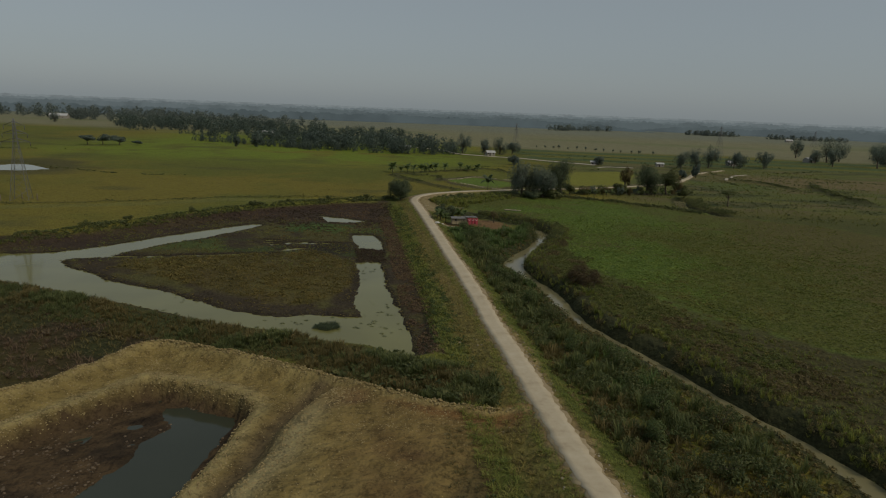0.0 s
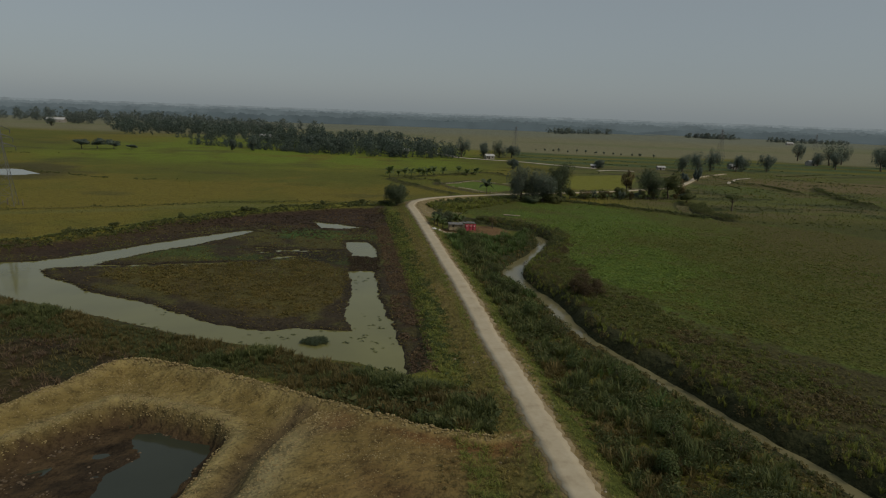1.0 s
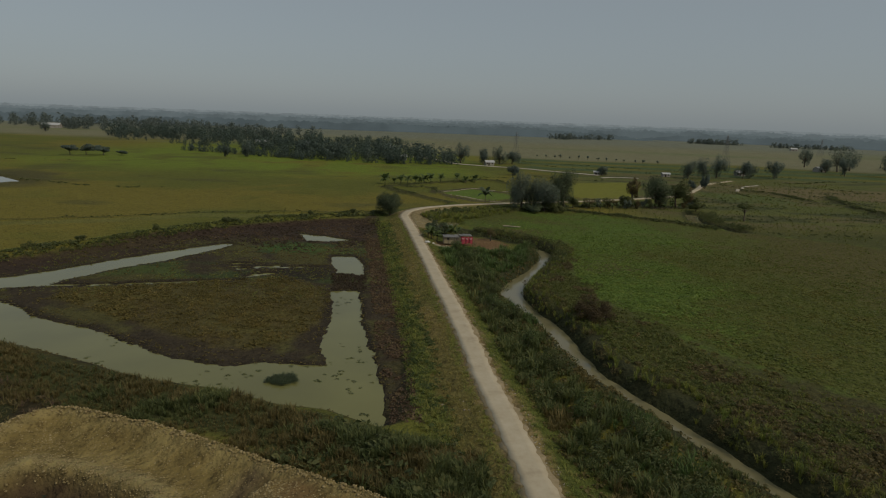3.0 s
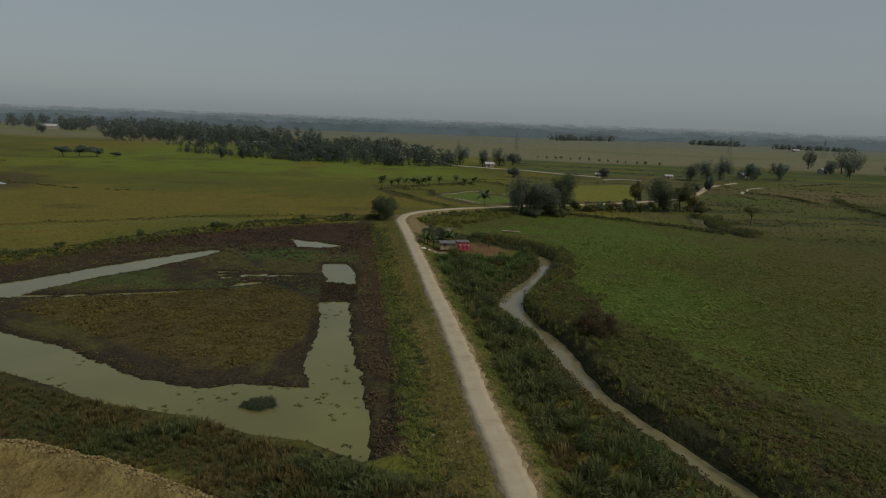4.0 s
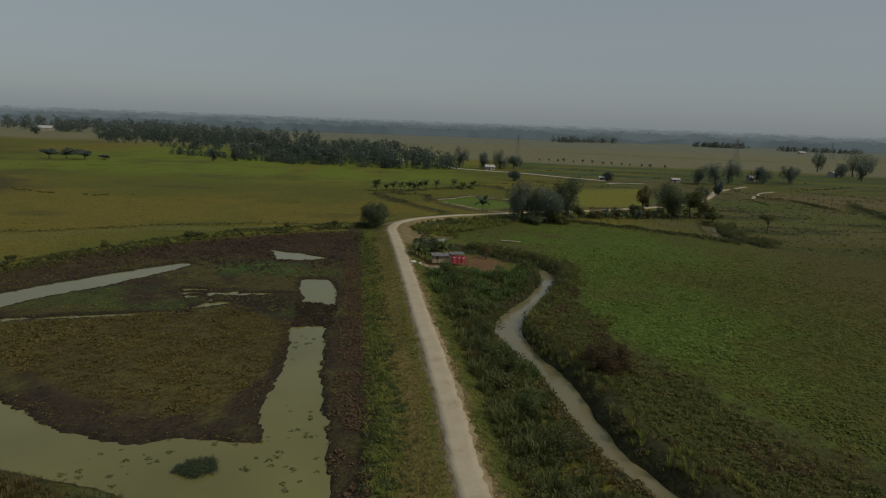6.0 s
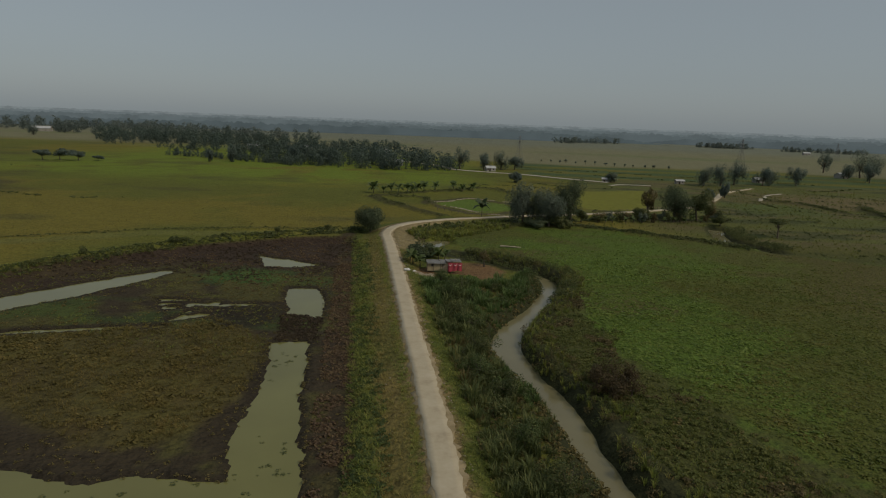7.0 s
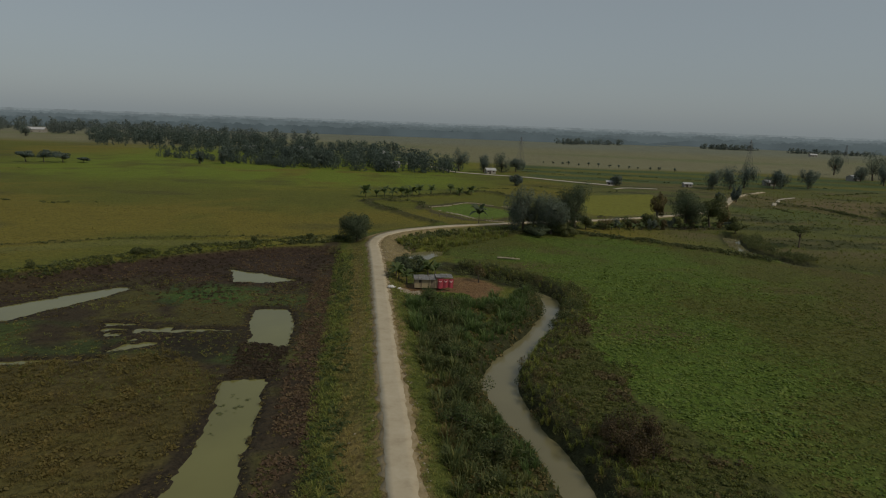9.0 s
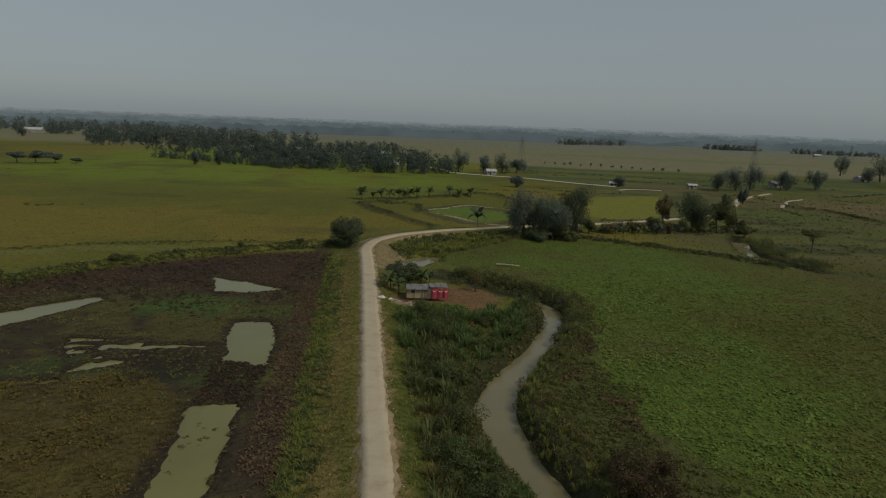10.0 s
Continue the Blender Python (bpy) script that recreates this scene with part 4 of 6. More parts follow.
scatter("brown_thicket", BUSHES, x[:part_brown], y[:part_brown], 0.7 + 1.0 * r.random(part_brown), BROWN_SCRUB, "withered brown scrub on the stream's far bank", "bushes", r)
scatter("bank_grass", REEDS, x[half:], y[half:], 0.6 + 0.6 * r.random(len(x) - half), BANK_GRASS, "rank olive grass on the stream bank", "grass", r)
x, y = along(STREAM[::-1][40:], 5200, r, 5.0, 17.0)
ok = (y > 50) & (y < 150) & (local(to_area, x, y, RIGHT_FIELD, 12) < 3.0 * fbm(x, y, 6, 2, 4.0) + 0.5) & clear_of(x, y, 12)
x, y = x[ok], y[ok]
brown = fbm(x, y, 7, 3, 8.3) + 0.35 * sstep(95, 70, y) > 0.42
scatter("margin_weeds", MOUNDS, x[~brown], y[~brown], 0.4 + 0.5 * r.random((~brown).sum()), OLIVE_WEED, "rough olive weeds between stream and field", "plants", r)
scatter("brown_margin_weeds", MOUNDS, x[brown], y[brown], 0.4 + 0.6 * r.random(brown.sum()), BROWN_SCRUB, "rough brown weeds between stream and field", "plants", r)
x, y = within(np.array([(9, 203), (13.8, 216), (27, 224.5), (38, 230), (40, 219), (24.3, 199), (21.5, 191), (12.3, 193.5)], float), 900, r)
ok = clear_of(x, y, 3.6)
x, y = x[ok], y[ok]
h = 0.5 + 0.5 * r.random(len(x)) + 0.6 * (fbm(x, y, 4, 2, 5.0) > 0.3)
scatter("slope_weeds", MOUNDS, x[::2], y[::2], h[::2], OLIVE_WEED, "rank weeds on the slope below the road's bend", "plants", r)
scatter("slope_grass", REEDS, x[1::2], y[1::2], h[1::2] * 1.2, BANK_GRASS, "tall grass on the slope below the road's bend", "grass", r)
x, y = along(STREAM[:60], 700, r, -5.5, 4.5)
ok = clear_of(x, y) & (y > 140) & (local(to_area, x, y, YARD, 3) < -0.6)
x, y = x[ok], y[ok]
scatter("hedge_growth", BUSHES, x, y, 1.0 + 0.9 * r.random(len(x)), SCRUB, "dark overgrown hedge along the ditch", "bushes", r)

# right-hand field of low leafy plants
x, y = within(RIGHT_FIELD, 42000, r)
keep = (x < 135) & (r.random(len(x)) < np.clip(1.45 - np.hypot(x - 56, y - 108) / 62, 0.10, 1))
x, y = x[keep], y[keep]
h = 0.42 + 0.50 * r.random(len(x)) * (0.6 + 0.8 * np.clip(fbm(x, y, 6, 3, 3.0), 0, 1))
fresh = lush_part(x, y) > 0.15 + 0.7 * r.random(len(x))
scatter("field_plants", LEAFY, x[fresh], y[fresh], h[fresh], FIELD_LEAF, "low fresh green leafy plants covering the field", "plants", r, np.full(fresh.sum(), 0.75))
scatter("dull_field_plants", LEAFY, x[~fresh], y[~fresh], h[~fresh] * 0.9, DULL_FIELD_LEAF, "low dull olive plants covering the field", "plants", r, np.full((~fresh).sum(), 0.7))
x, y = within(np.array([(44, 108), (50, 98), (62, 78), (72, 62), (95, 58), (120, 60), (110, 20), (62, 10), (58, 33), (55, 50), (50, 65), (43, 80), (41, 95)], float), 3600, r)
ok = clear_of(x, y)
x, y = x[ok], y[ok]
scatter("rough_grass", SHORT, x, y, 0.35 + 0.4 * r.random(len(x)), DULL_FIELD_LEAF, "rough olive grass beyond the stream", "grass", r)
scatter("rough_weeds", WEEDS, x[::4] + 0.4, y[::4], 0.45 + 0.4 * r.random(len(x[::4])), DRY_REED, "low reddish weeds in rough grass", "plants", r)

# slopes of the road bank
x, y = along(ROAD[18:150], 6800, r, -9.2, -1.8)
keep = (y > 20) & (y < 205) & ~((y < 44) & (x < 14))
x, y = x[keep], y[keep]
d, _ = local(to_line, x, y, ROAD, 30)
d2 = (r.random(len(x)) < 0.45 + 0.55 * sstep(4.8, 5.8, d + fbm(x, y, 5, 2, 4.0))) | (d < 3.2)
x, y, d = x[d2], y[d2], d[d2]
h = 0.28 + 0.35 * r.random(len(x)) * sstep(2.0, 6, d) + 0.1
dry = np.abs(d - 4.4 + 1.2 * fbm(x, y, 6, 2, 3.3)) < 1.5 * (0.6 + 0.6 * r.random(len(x)))
scatter("bank_slope_grass", SHORT, x[~dry], y[~dry], h[~dry], BANK_GRASS, "mixed green and straw grass on the road bank", "grass", r)
scatter("bank_crest_grass", SHORT, x[dry], y[dry], h[dry], STRAW, "dry straw-coloured grass along the bank's crest", "grass", r)
x, y = along(ROAD[18:150], 2600, r, -9.2, -4.8)
ok = beds(x, y, 6, -0.1, 2.2) & (y > 45) & (y < 200)
scatter("bank_weeds", MOUNDS, x[ok], y[ok], 0.35 + 0.45 * r.random(ok.sum()), BANANA_LEAF, "clumps of green weeds on the bank", "plants", r)
x, y = along(ROAD[18:150], 3200, r, 2.0, 6.0)
ok = (y > 15) & (y < 215) & (local(to_area, x, y, YARD, 3) < -0.2) & ((y < 172) | (fbm(x, y, 4, 2, 1.0) > 0.35)) & (local(to_area, x, y, SAND_BANK, 4) < 0.3)
x, y = x[ok], y[ok]
scatter("verge_grass", SHORT, x, y, 0.25 + 0.3 * r.random(len(x)), BANK_GRASS, "short green and dry grass on the verge", "grass", r)

# reddish weeds at the foot of the bank and in the upper basin
x, y = along(ROAD[35:135], 2300, r, -12.8, -8.4)
ok = (y > 60) & (y < 198) & (water_depth_area(x, y) < -0.8) & beds(x, y, 6, -0.12, 5.1)
scatter("foot_weeds", WEEDS, x[ok], y[ok], 0.4 + 0.45 * r.random(ok.sum()), PURPLE, "purplish brown weeds at the bank's foot", "plants", r)
x, y = within(BASIN, 9000, r)
ok = (water_depth_area(x, y) < -0.5) & (sstep(140, 165, y + 6 * fbm(x, y, 9, 2, 3)) > r.random(len(x)))
x, y = x[ok], y[ok]
deep = fbm(x, y, 7, 3, 2.9) + 0.6 * sstep(-12, -40, x) > 0.15
scatter("basin_weeds", WEEDS, x[~deep], y[~deep], 0.35 + 0.4 * r.random((~deep).sum()), PURPLE, "purplish weeds over the drying mud", "plants", r)
scatter("dark_basin_weeds", WEEDS, x[deep], y[deep], 0.35 + 0.4 * r.random(deep.sum()), DARK_WEED, "dark purplish weeds over the drying mud", "plants", r)
x, y = within(np.array([(-6, 128), (1.5, 127), (3, 116), (-3, 114)], float), 500, r)
ok = water_depth_area(x, y) < -0.4
scatter("mud_weeds", WEEDS, x[ok], y[ok], 0.4 + 0.35 * r.random(ok.sum()), DARK_WEED, "dark weeds on a mud bar between pools", "plants", r)

# grass of the island meadow and of the mud flats
x, y = within(MEADOW, 1500, r)
ok = (fbm(x, y, 4, 3, 7.2) > 0.05) & (to_area(x, y, MEADOW) > 0.3)
scatter("meadow_tussocks", WEEDS, x[ok], y[ok], 0.5 + 0.5 * r.random(ok.sum()), MARSH, "yellow and brown tussocks on the mud island", "grass", r)
x, y = within(MEADOW, 5200, r)
ok = (fbm(x, y, 5, 3, 4.2) > -0.45) & (to_area(x, y, MEADOW) > 0.6)
x, y = x[ok], y[ok]
scatter("meadow_grass", SHORT, x, y, 0.25 + 0.35 * r.random(len(x)), MARSH, "yellowish marsh grass on the mud island", "grass", r)
x, y = within(BASIN, 9000, r)
ok = (water_depth_area(x, y) < -0.9) & (fbm(x, y, 8, 3, 1.9) > 0.0) & (y > 105) & (y < 162)
scatter("flats_grass", SHORT, x[ok], y[ok], 0.2 + 0.3 * r.random(ok.sum()), BANK_GRASS, "thin green grass over the mud flats", "grass", r)

x, y = within(BASIN, 7000, r)
ok = (water_depth_area(x, y) < -0.6) & (fbm(x, y, 5, 3, 8.9) > -0.15) & (y > 62) & (y < 166) & (local(to_area, x, y, MEADOW, 3) < 0)
scatter("flats_weeds", WEEDS, x[ok], y[ok], 0.25 + 0.3 * r.random(ok.sum()), DRY_REED, "mottled brown and green weeds over the mud", "plants", r)

# dikes round the pond
x, y = along(DIKE_LEFT, 1900, r, -2.4, 3.4)
ok = beds(x, y, 6, -0.55, 3.8) & (x < 1)
x, y = x[ok], y[ok]
scatter("dike_growth", MOUNDS, x, y, 0.45 + 0.5 * r.random(len(x)) + 0.6 * (fbm(x, y, 5, 2, 2.0) > 0.45), SCRUB, "dark weedy growth along the pond dike", "bushes", r)
scatter("dike_grass", SHORT, x[::2] + 0.5, y[::2], 0.5 + 0.4 * r.random(len(x[::2])), BANK_GRASS, "rank grass along the pond dike", "grass", r)
x, y = along(DIKE_NEAR, 5200, r, -3.6, 6.2)
d, _ = local(to_line, x, y, BERM, 12)
ok = (d > 0.9) & (water_depth_area(x, y) < 0.2) & clear_of(x, y, 4.0) & ((to_area(x, y, PAD) < -0.7) | (x > 20))
x, y = x[ok], y[ok]
h = 0.75 + 0.5 * fbm(x, y, 5, 2, 6.6) + 0.3 * r.random(len(x)) + 0.55 * sstep(-12, 14, x)
h = np.clip(h + 0.4 * fbm(x, y, 2.5, 2, 1.1), 0.3, 2.4)
h *= 1 - 0.45 * sstep(-2.5, 0, water_depth_area(x, y))
dry = fbm(x, y, 4.5, 3, 9.4) + 0.3 * sstep(-5, -30, x) > 0.12
scatter("dike_reeds", REEDS, x[~dry], y[~dry], h[~dry], REED, "tall reeds on the dike before the pond", "reeds", r)
scatter("dike_dry_reeds", REEDS, x[dry], y[dry], h[dry] * 0.85, DRY_REED, "brownish reeds on the dike before the pond", "reeds", r)
scatter("dike_scrub", BUSHES, x[::13] + 0.4, y[::13], 0.6 + 0.6 * r.random(len(x[::13])), SCRUB, "dark scrub among the reeds", "bushes", r)
ok = x > 4
x, y = x[ok][::5], y[ok][::5]
scatter("dike_bushes", MOUNDS, x, y, 0.9 + 1.1 * r.random(len(x)), SCRUB, "broad-leaved dark bushes at the dike's end", "bushes", r)
x, y = within(np.array([(-95, 90), (-46, 72), (-30, 66), (-22, 61), (-27, 50), (-34, 42), (-60, 20), (-95, 40)], float), 4000, r)
mossy = fbm(x, y, 8, 3, 6.4) > 0.0
scatter("dull_grass", SHORT, x[~mossy], y[~mossy], 0.5 + 0.5 * r.random((~mossy).sum()), PURPLE, "dull reddish grass behind the berm", "grass", r)
scatter("olive_grass", SHORT, x[mossy], y[mossy], 0.5 + 0.5 * r.random(mossy.sum()), DRY_REED, "dull olive grass behind the berm", "grass", r)
x, y = x[::6], y[::6]
ok = beds(x, y, 9, 0.1, 1.2)
scatter("dull_scrub", BUSHES, x[ok], y[ok], 0.7 + 0.7 * r.random(ok.sum()), SCRUB, "scattered low scrub in dull grass", "bushes", r)
x, y = within(np.array([(17, 40), (24.5, 41.5), (26, 36), (28, 24), (30, 12), (17, 12), (17.5, 28)], float), 560, r)
ok = clear_of(x, y, 2.6)
x, y = x[ok], y[ok]
scatter("pad_grass", SHORT, x, y, 0.3 + 0.3 * r.random(len(x)), DRY_REED, "dull olive grass over the edge of the diggings", "grass", r)
ok = beds(x, y, 5, 0.15, 2.6) & (x > 21)
x, y = x[ok], y[ok]
scatter("pad_bushes", MOUNDS, x, y, 0.6 + 0.7 * r.random(len(x)), SCRUB, "leafy green bushes beside the road", "bushes", r)

# clods, rubble and floating weed
x, y = along(np.vstack([PIT[1:], PIT[-1:] + (-0.5, -5)]), 3600, r, -2.4, 0.5)
ok = (y > 15) & (x < -3)
scatter("ledge_clods", CLODS, x[ok], y[ok], 0.07 + 0.22 * r.random(ok.sum()) ** 2, EARTH, "pale crumbled clay along the pit ledge", "clods", r, sink=0.02)
x, y = along(BERM, 1500, r, -0.45, 0.5)
ok = (y > 15) & (x < 24)
scatter("crest_clods", CLODS, x[ok], y[ok], 0.12 + 0.28 * r.random(ok.sum()) ** 2, EARTH, "pale clay clods along the berm's crest", "clods", r, sink=0.0)
x, y = along(BERM, 4200, r, -1.2, 7.5)
ok = (to_area(x, y, PAD) > -0.8) & (y > 15) & (x < 22)
scatter("clay_clods", CLODS, x[ok], y[ok], 0.07 + 0.18 * r.random(ok.sum()) ** 3, EARTH, "loose pale clay clods on the berm", "clods", r, sink=0.0)
x, y = within(PAD, 22000, r)
ok = (local(to_area, x, y, PIT, 5) < 0.3) & (y > 12) & (fbm(x, y, 5, 3, 2) > -0.3) & ~((x > 14) & (y < 38))
scatter("clay_rubble", CLODS, x[ok], y[ok], 0.05 + 0.16 * r.random(ok.sum()) ** 3, EARTH, "crumbled clay over the dug ground", "clods", r, sink=0.0)
x, y = along(GULLY, 1500, r, -4.6, -1.8)
scatter("clay_heap", CLODS, x, y, 0.10 + 0.24 * r.random(len(x)) ** 2, EARTH, "heap of pale crumbled clay along the cut", "clods", r, sink=0.02)
x, y = within(PIT, 6000, r)
ok = (y > 22) & (to_area(x, y, PIT) > 1.2) & (fbm(x, y, 3, 3, 5) > -0.05) & (terrain(x, y) > PIT_LEVEL - 0.05)
scatter("mud_clods", CLODS, x[ok], y[ok], 0.15 + 0.3 * r.random(ok.sum()) ** 2, MUD, "wet mud clods on the pit floor", "clods", r, sink=0.03)
x, y = along(ROAD[20:150], 1000, r, 1.5, 2.6)
ok = (y < 225) & (fbm(x, y, 5, 2, 8) > 0.0)
scatter("verge_rubble", CLODS, x[ok], y[ok], 0.07 + 0.22 * r.random(ok.sum()) ** 2, STONE, "pale crumbled stones along the road edge", "stones", r, sink=0.0)
x, y = along(ROAD[30:140], 300, r, -6.0, -2.0)
ok = fbm(x, y, 7, 2, 3) > 0.25
scatter("bank_stones", CLODS, x[ok], y[ok], 0.12 + 0.25 * r.random(ok.sum()) ** 2, STONE, "pale stones on the grassy bank", "stones", r, sink=0.0)
x, y = within(POND, 900, r)
ok = (to_area(x, y, POND) > 0.6) & (fbm(x, y, 5, 3, 7.7) > 0.22) & (x > -30)
scatter("floating_weed", WEEDS, x[ok], y[ok], 0.25 + 0.45 * r.random(ok.sum()), SCRUB, "small mats of weed floating on the pond", "weed", r,
        np.full(ok.sum(), 0.25), z=np.full(ok.sum(), POND_LEVEL - 0.01))
x, y = within(np.array([(-3.6, 71.8), (-1, 70.9), (0.9, 72.6), (-0.6, 74.4), (-2.8, 74)], float), 170, r)
scatter("weed_islet", BUSHES, x, y, 0.4 + 0.35 * r.random(len(x)), TREE_LEAF, "dark islet of weed in the pond", "weed", r, z=np.full(len(x), POND_LEVEL - 0.05))
# water's edge litter
x, y = within(BASIN, 14000, r)
w = water_depth_area(x, y)
ok = (w > -0.7) & (w < 0.05)
scatter("shore_weed", WEEDS, x[ok], y[ok], 0.25 + 0.3 * r.random(ok.sum()), DRY_REED, "dark weed along the water's edge", "weed", r, np.full(ok.sum(), 0.6))
# grassy tufts and scrub on rough land further off
x, y = within(np.array([(60, 226), (105, 195), (150, 180), (230, 260), (250, 390), (160, 396), (150, 320), (110, 270), (70, 245)], float), 5200, r)
ok = fbm(x / 2.2, y, 7, 3, 4.8) > 0.28
scatter("far_scrub", MOUNDS, x[ok], y[ok], 0.35 + 0.7 * r.random(ok.sum()) ** 2, SCRUB, "low dark scrub over rough grassland", "bushes", r)
scatter("far_tufts", SHORT, x[~ok][::2], y[~ok][::2], 0.5 + 0.6 * r.random(len(x[~ok][::2])), DULL_FIELD_LEAF, "rank olive tufts over rough grassland", "grass", r)
for line, many, tall, lab in ((ROUGH_BUND, 160, 1.0, "dark weeds along a field bund"), (ROUGH_BANK, 260, 1.3, "dark growth on a low earth bank"), (PASTURE_BUND, 330, 0.5, "low weeds along a pasture bund")):
    x, y = along(line, many, r, -1.6, 1.6)
    ok = beds(x, y, 9, -0.3, 2.7)
    scatter("bund_weeds", MOUNDS, x[ok], y[ok], tall * (0.6 + 0.7 * r.random(ok.sum())), SCRUB, lab, "bushes", r)
x, y = along(FAR_STREAM, 190, r, -8.5, -2.6)
scatter("ditch_scrub", BUSHES, x, y, 1.0 + 0.9 * r.random(len(x)), SCRUB, "dense dark scrub along a ditch", "bushes", r)
x, y = along(HEDGE_BANK, 700, r, -2.6, 1.6)
scatter("field_hedge", MOUNDS, x, y, 0.6 + 0.8 * r.random(len(x)) ** 2, SCRUB, "dark weedy ditch edge behind the field", "bushes", r)
x, y = along(ROAD[150:230], 800, r, 3.2, 9.0)
ok = (x < 118) & (x > 12) & clear_of(x, y, 4.4) & beds(x, y, 7, -0.2, 3.0)
scatter("roadside_scrub", MOUNDS, x[ok], y[ok], 0.7 + 1.0 * r.random(ok.sum()), SCRUB, "roadside scrub and young plants", "bushes", r)
BUND_LINES = PADDY_BUNDS + [
              spline([(60, 262), (72, 264), (95, 270)], 3), spline([(160, 322), (164, 289), (200, 272)], 4), spline([(226, 357), (240, 342), (262, 330)], 4), spline([(172, 371), (172, 349), (186, 340)], 3), spline([(219, 382), (243, 397), (263, 411), (300, 420)], 4),
              spline([(-200, 262), (-160, 262), (-118, 247), (-98, 252)], 4), spline([(-250, 350), (-219, 362), (-200, 366)], 4), spline([(68, 478), (120, 440), (180, 420)], 5),
              spline([(72, 500), (140, 470), (250, 430)], 5), spline([(64, 372), (90, 352), (104, 362)], 4), spline([(20, 345), (52, 352), (80, 340)], 4)]
px, py = zip(*[along(l, int(np.hypot(*np.diff(l, axis=0).T).sum() * 1.5), r, -1.4, 1.4) for l in BUND_LINES])
x, y = np.concatenate(px), np.concatenate(py)
ok = fbm(x, y, 9, 2, 3.1) > -0.4
scatter("bund_growth", MOUNDS, x[ok], y[ok], 0.5 + 0.8 * r.random(ok.sum()) ** 2, SCRUB, "weeds along the field bunds", "bushes", r)
px, py = zip(*[along(l, int(np.hypot(*np.diff(l, axis=0).T).sum() * 9), r, -0.45, 0.45) for l in PADDY_WALLS])
x, y = np.concatenate(px), np.concatenate(py)
ok = fbm(x, y, 4, 2, 6.0) > -0.45
scatter("paddy_wall_clods", CLODS, x[ok], y[ok], 0.35 + 0.45 * r.random(ok.sum()), STONE, "pale dry clods heaped as low walls round a paddy", "clods", r, sink=0.0)
# short grass that gives the near pasture its tooth
x, y = within(np.array([(-140, 110), (-77, 127), (-53, 165), (-30, 190), (-6, 207), (10, 225), (0, 262), (-60, 262), (-150, 220)], float), 2600, r)
ok = fbm(x, y, 12, 3, 4.1) > -0.2
scatter("pasture_tufts", SHORT, x[ok], y[ok], 0.2 + 0.35 * r.random(ok.sum()), MARSH, "short yellowish tufts in grazed pasture", "grass", r)


# ---- trees ----
def tree(name, x, y, height, width, count, leaf, mats, label, seed, category="tree", flat=1.0, bare=0.3, lobes=7, group="", plume=1.0):
    """A tapered trunk with limbs and a crown of leaves in uneven lobes."""
    q = np.random.default_rng(seed)
    root = tagged(new(name), label, category, group)
    root.matrix_world = pose(x, y, float(terrain(np.array([x]), np.array([y]))[0]) - 0.1)
    base, rad = height * bare, width / 2
    centres = []
    deep = height - base
    for i in range(lobes):
        p = q.normal(size=3)
        p *= q.random() ** 0.4 / np.linalg.norm(p)
        s = 0.20 + 0.22 * q.random() ** 1.6
        centres.append((p[0] * rad * 0.86, p[1] * rad * 0.86, base + deep * (0.50 + p[2] * 0.40 * flat), rad * s / plume, rad * s * (0.8 + 0.4 * q.random()) / plume, deep * s * 0.62 * flat * plume))
    centres.append((0, 0, base + deep * 0.48, rad * 0.42, rad * 0.42, deep * 0.26 * flat))
    lean = q.normal(size=2) * 0.05 * height
    top = np.array((lean[0], lean[1], base + (height - base) * 0.5))
    path = [np.array((0, 0, 0.0)), top * (0.3, 0.3, 0.35), top * (0.6, 0.6, 0.7), top]
    tr = height * 0.022 + 0.05
    bits = [tube(path, [tr * 1.5, tr, tr * 0.8, tr * 0.45], 7)]
    for c in centres[:-1]:
        s = path[1] * 0.3 + path[2] * 0.7
        e = np.array(c[:3])
        bits.append(tube([s, s * 0.5 + e * 0.5 - (0, 0, 0.06 * height), e], [tr * 0.55, tr * 0.35, tr * 0.12], 5))
    v, t = joined(bits)
    under(triangles("trunk", v, t, BARK, True), root)
    v, t, nrm = crown(centres, int(count * 1.6), leaf * 0.54, q, 0.6, 0.35, 0.5, 1.16, 1.6, True)
    v[:, 2] = np.maximum(v[:, 2], 0.15)
    under(triangles("crown", v, t, mats, normals=nrm), root)
    return root


